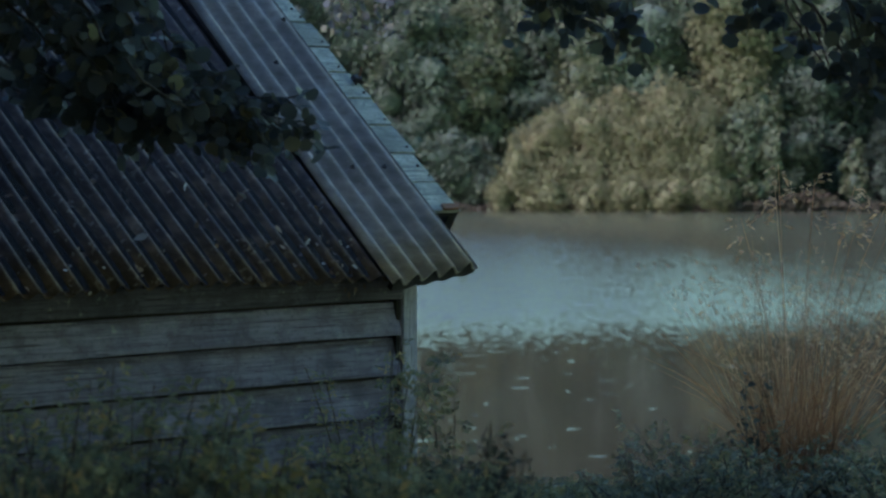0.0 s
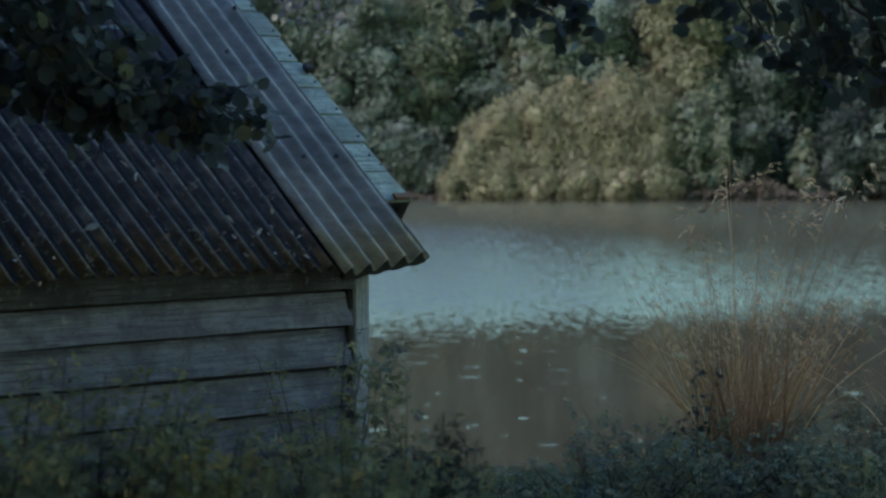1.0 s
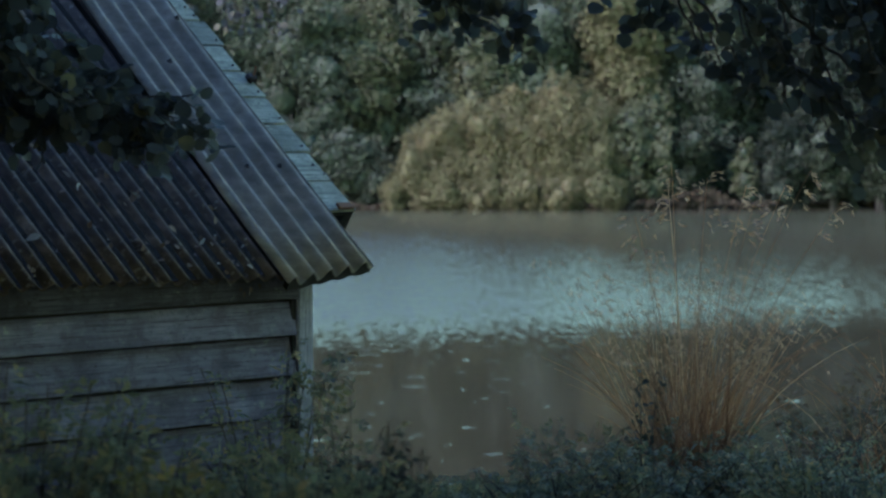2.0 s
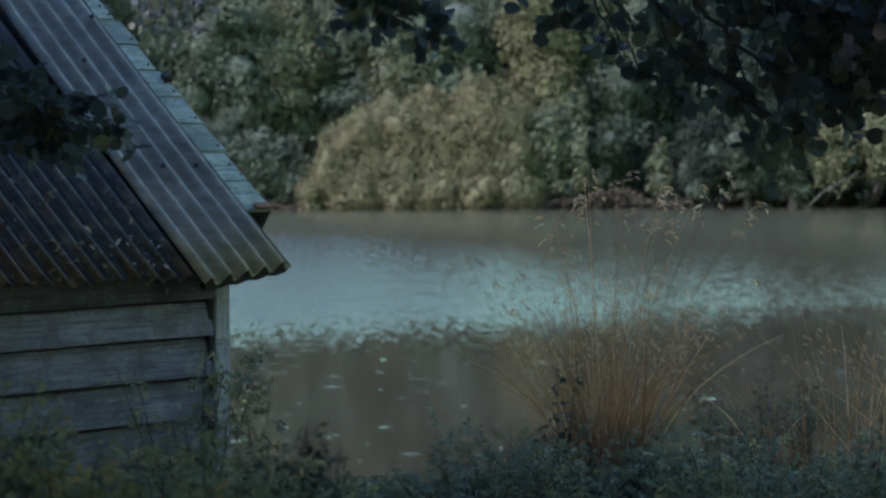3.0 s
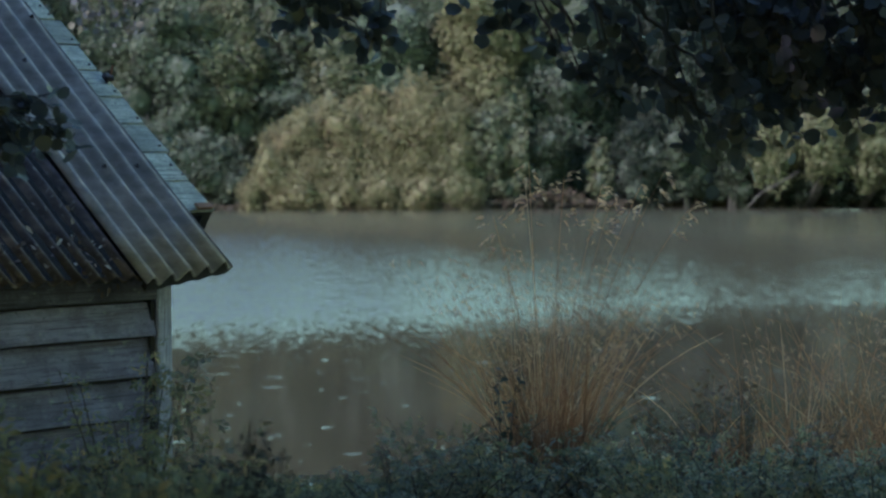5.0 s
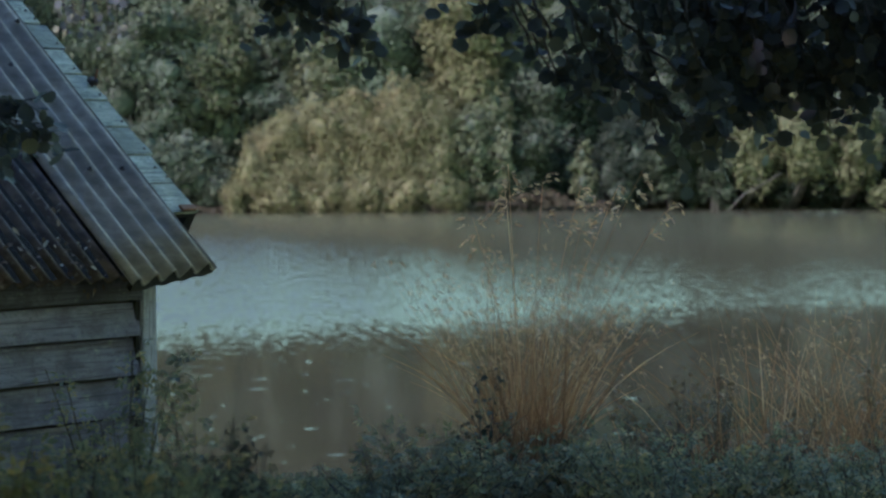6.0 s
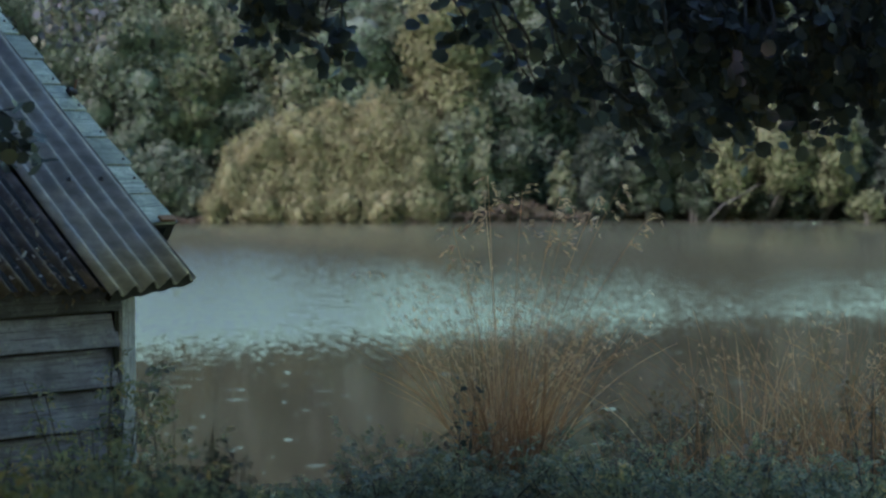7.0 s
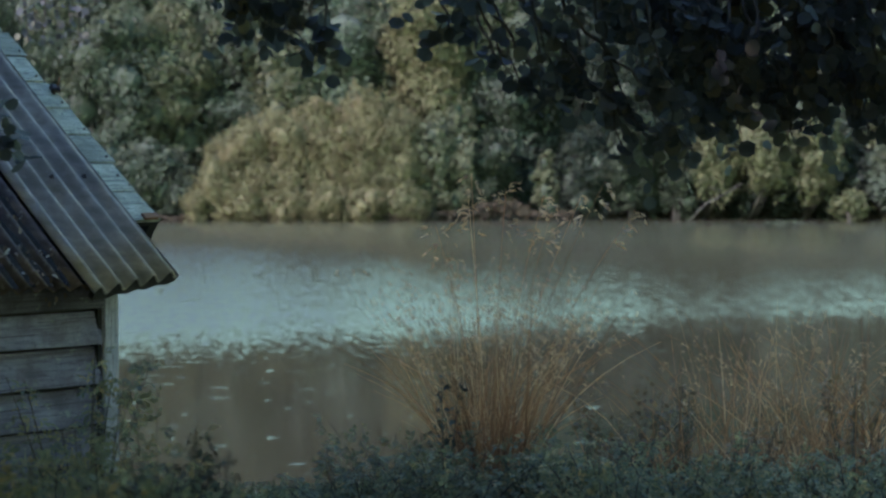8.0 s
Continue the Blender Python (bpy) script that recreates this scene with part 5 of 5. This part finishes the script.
# ------------------------------------------------------------ fallen leaves and dark trough strips on the old sheets
def roof_litter():
    rng = np.random.default_rng(81)
    at, al, no = [], [], []
    for _ in range(520):
        s = -0.25 - 2.2 * rng.uniform() ** 1.4
        u = rng.uniform(0.02, 1.5) if rng.uniform() < 0.75 else rng.uniform(0.0, 0.25)
        x = s + shear(s) * u
        at.append(on_roof(x, u, 0.012 + rng.uniform(0.0, 0.012)))
        al.append(rng.normal(size=3))
        no.append(np.array([0, -SP, CP]) + rng.normal(size=3) * 0.35)
    for _ in range(16):                                   # a little drift of bigger leaves by the eave
        s = rng.normal(-0.40, 0.06)
        u = rng.uniform(0.0, 0.26)
        at.append(on_roof(s + shear(s) * u, u, 0.018 + rng.uniform(0.0, 0.012)))
        al.append(rng.normal(size=3))
        no.append(np.array([0, -SP, CP]) + rng.normal(size=3) * 0.5)
    for s, u in ((-1.09, 0.27), (-0.82, 0.60), (-0.80, 0.57), (-0.61, 0.47), (-0.64, 0.44), (-0.55, 0.30)):   # larger pale ones
        at.insert(0, on_roof(s, u, 0.03))
        al.insert(0, rng.normal(size=3))
        no.insert(0, np.array([0, -SP, CP]) + rng.normal(size=3) * 0.25)
    size = 0.006 + 0.034 * rng.uniform(0, 1, len(at)) ** 3
    for _ in range(5):                                    # a few caught at the edge, hanging down over the board
        at.append(on_roof(rng.normal(-0.36, 0.03), -0.008, 0.0 - rng.uniform(0.0, 0.05)))
        al.append(np.array([rng.normal() * 0.2, -0.1, -1.0]))
        no.append(np.array([0.3, -1.0, 0.0]) + rng.normal(size=3) * 0.3)
        size = np.append(size, rng.uniform(0.018, 0.034))
    size[:6] = rng.uniform(0.045, 0.065, 6)
    size[-21:-5] = rng.uniform(0.016, 0.034, 16)
    ob = leaf_mesh("roof_litter", at, al, no, size, POINTED, M_LITTER)
    ob.matrix_world = house.matrix_world
    tagged(ob, "small fallen leaves lying in the corrugations of the old roof", "fallen leaves", kind="stuff")


roof_litter()


def roof_mould():
    """Black strips, as of leaf mould, that put shade into the troughs of the old sheets."""
    rng = np.random.default_rng(82)
    verts, corners, sizes = [], [], []
    n = 0
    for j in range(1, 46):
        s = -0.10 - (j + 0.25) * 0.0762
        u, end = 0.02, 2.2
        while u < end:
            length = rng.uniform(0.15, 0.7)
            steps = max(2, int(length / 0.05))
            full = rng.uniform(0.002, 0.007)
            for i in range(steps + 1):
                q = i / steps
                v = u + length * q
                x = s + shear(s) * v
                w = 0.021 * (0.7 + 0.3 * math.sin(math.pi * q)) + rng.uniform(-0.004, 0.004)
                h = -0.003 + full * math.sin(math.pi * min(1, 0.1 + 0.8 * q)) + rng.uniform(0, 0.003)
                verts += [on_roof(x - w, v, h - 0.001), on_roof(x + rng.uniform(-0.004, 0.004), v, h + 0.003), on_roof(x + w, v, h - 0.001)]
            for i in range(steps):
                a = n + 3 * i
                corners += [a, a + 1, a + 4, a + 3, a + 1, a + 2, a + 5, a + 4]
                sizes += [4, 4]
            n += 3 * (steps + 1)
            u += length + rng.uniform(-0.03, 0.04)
    ob = array_mesh("leaf_mould", np.array(verts), np.array(corners), np.array(sizes), M_TROUGH_SHADE)
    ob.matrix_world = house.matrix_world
    tagged(ob, "black strips in the old roof's corrugations, shade modelled as leaf mould", "leaf mould", kind="stuff")


roof_mould()
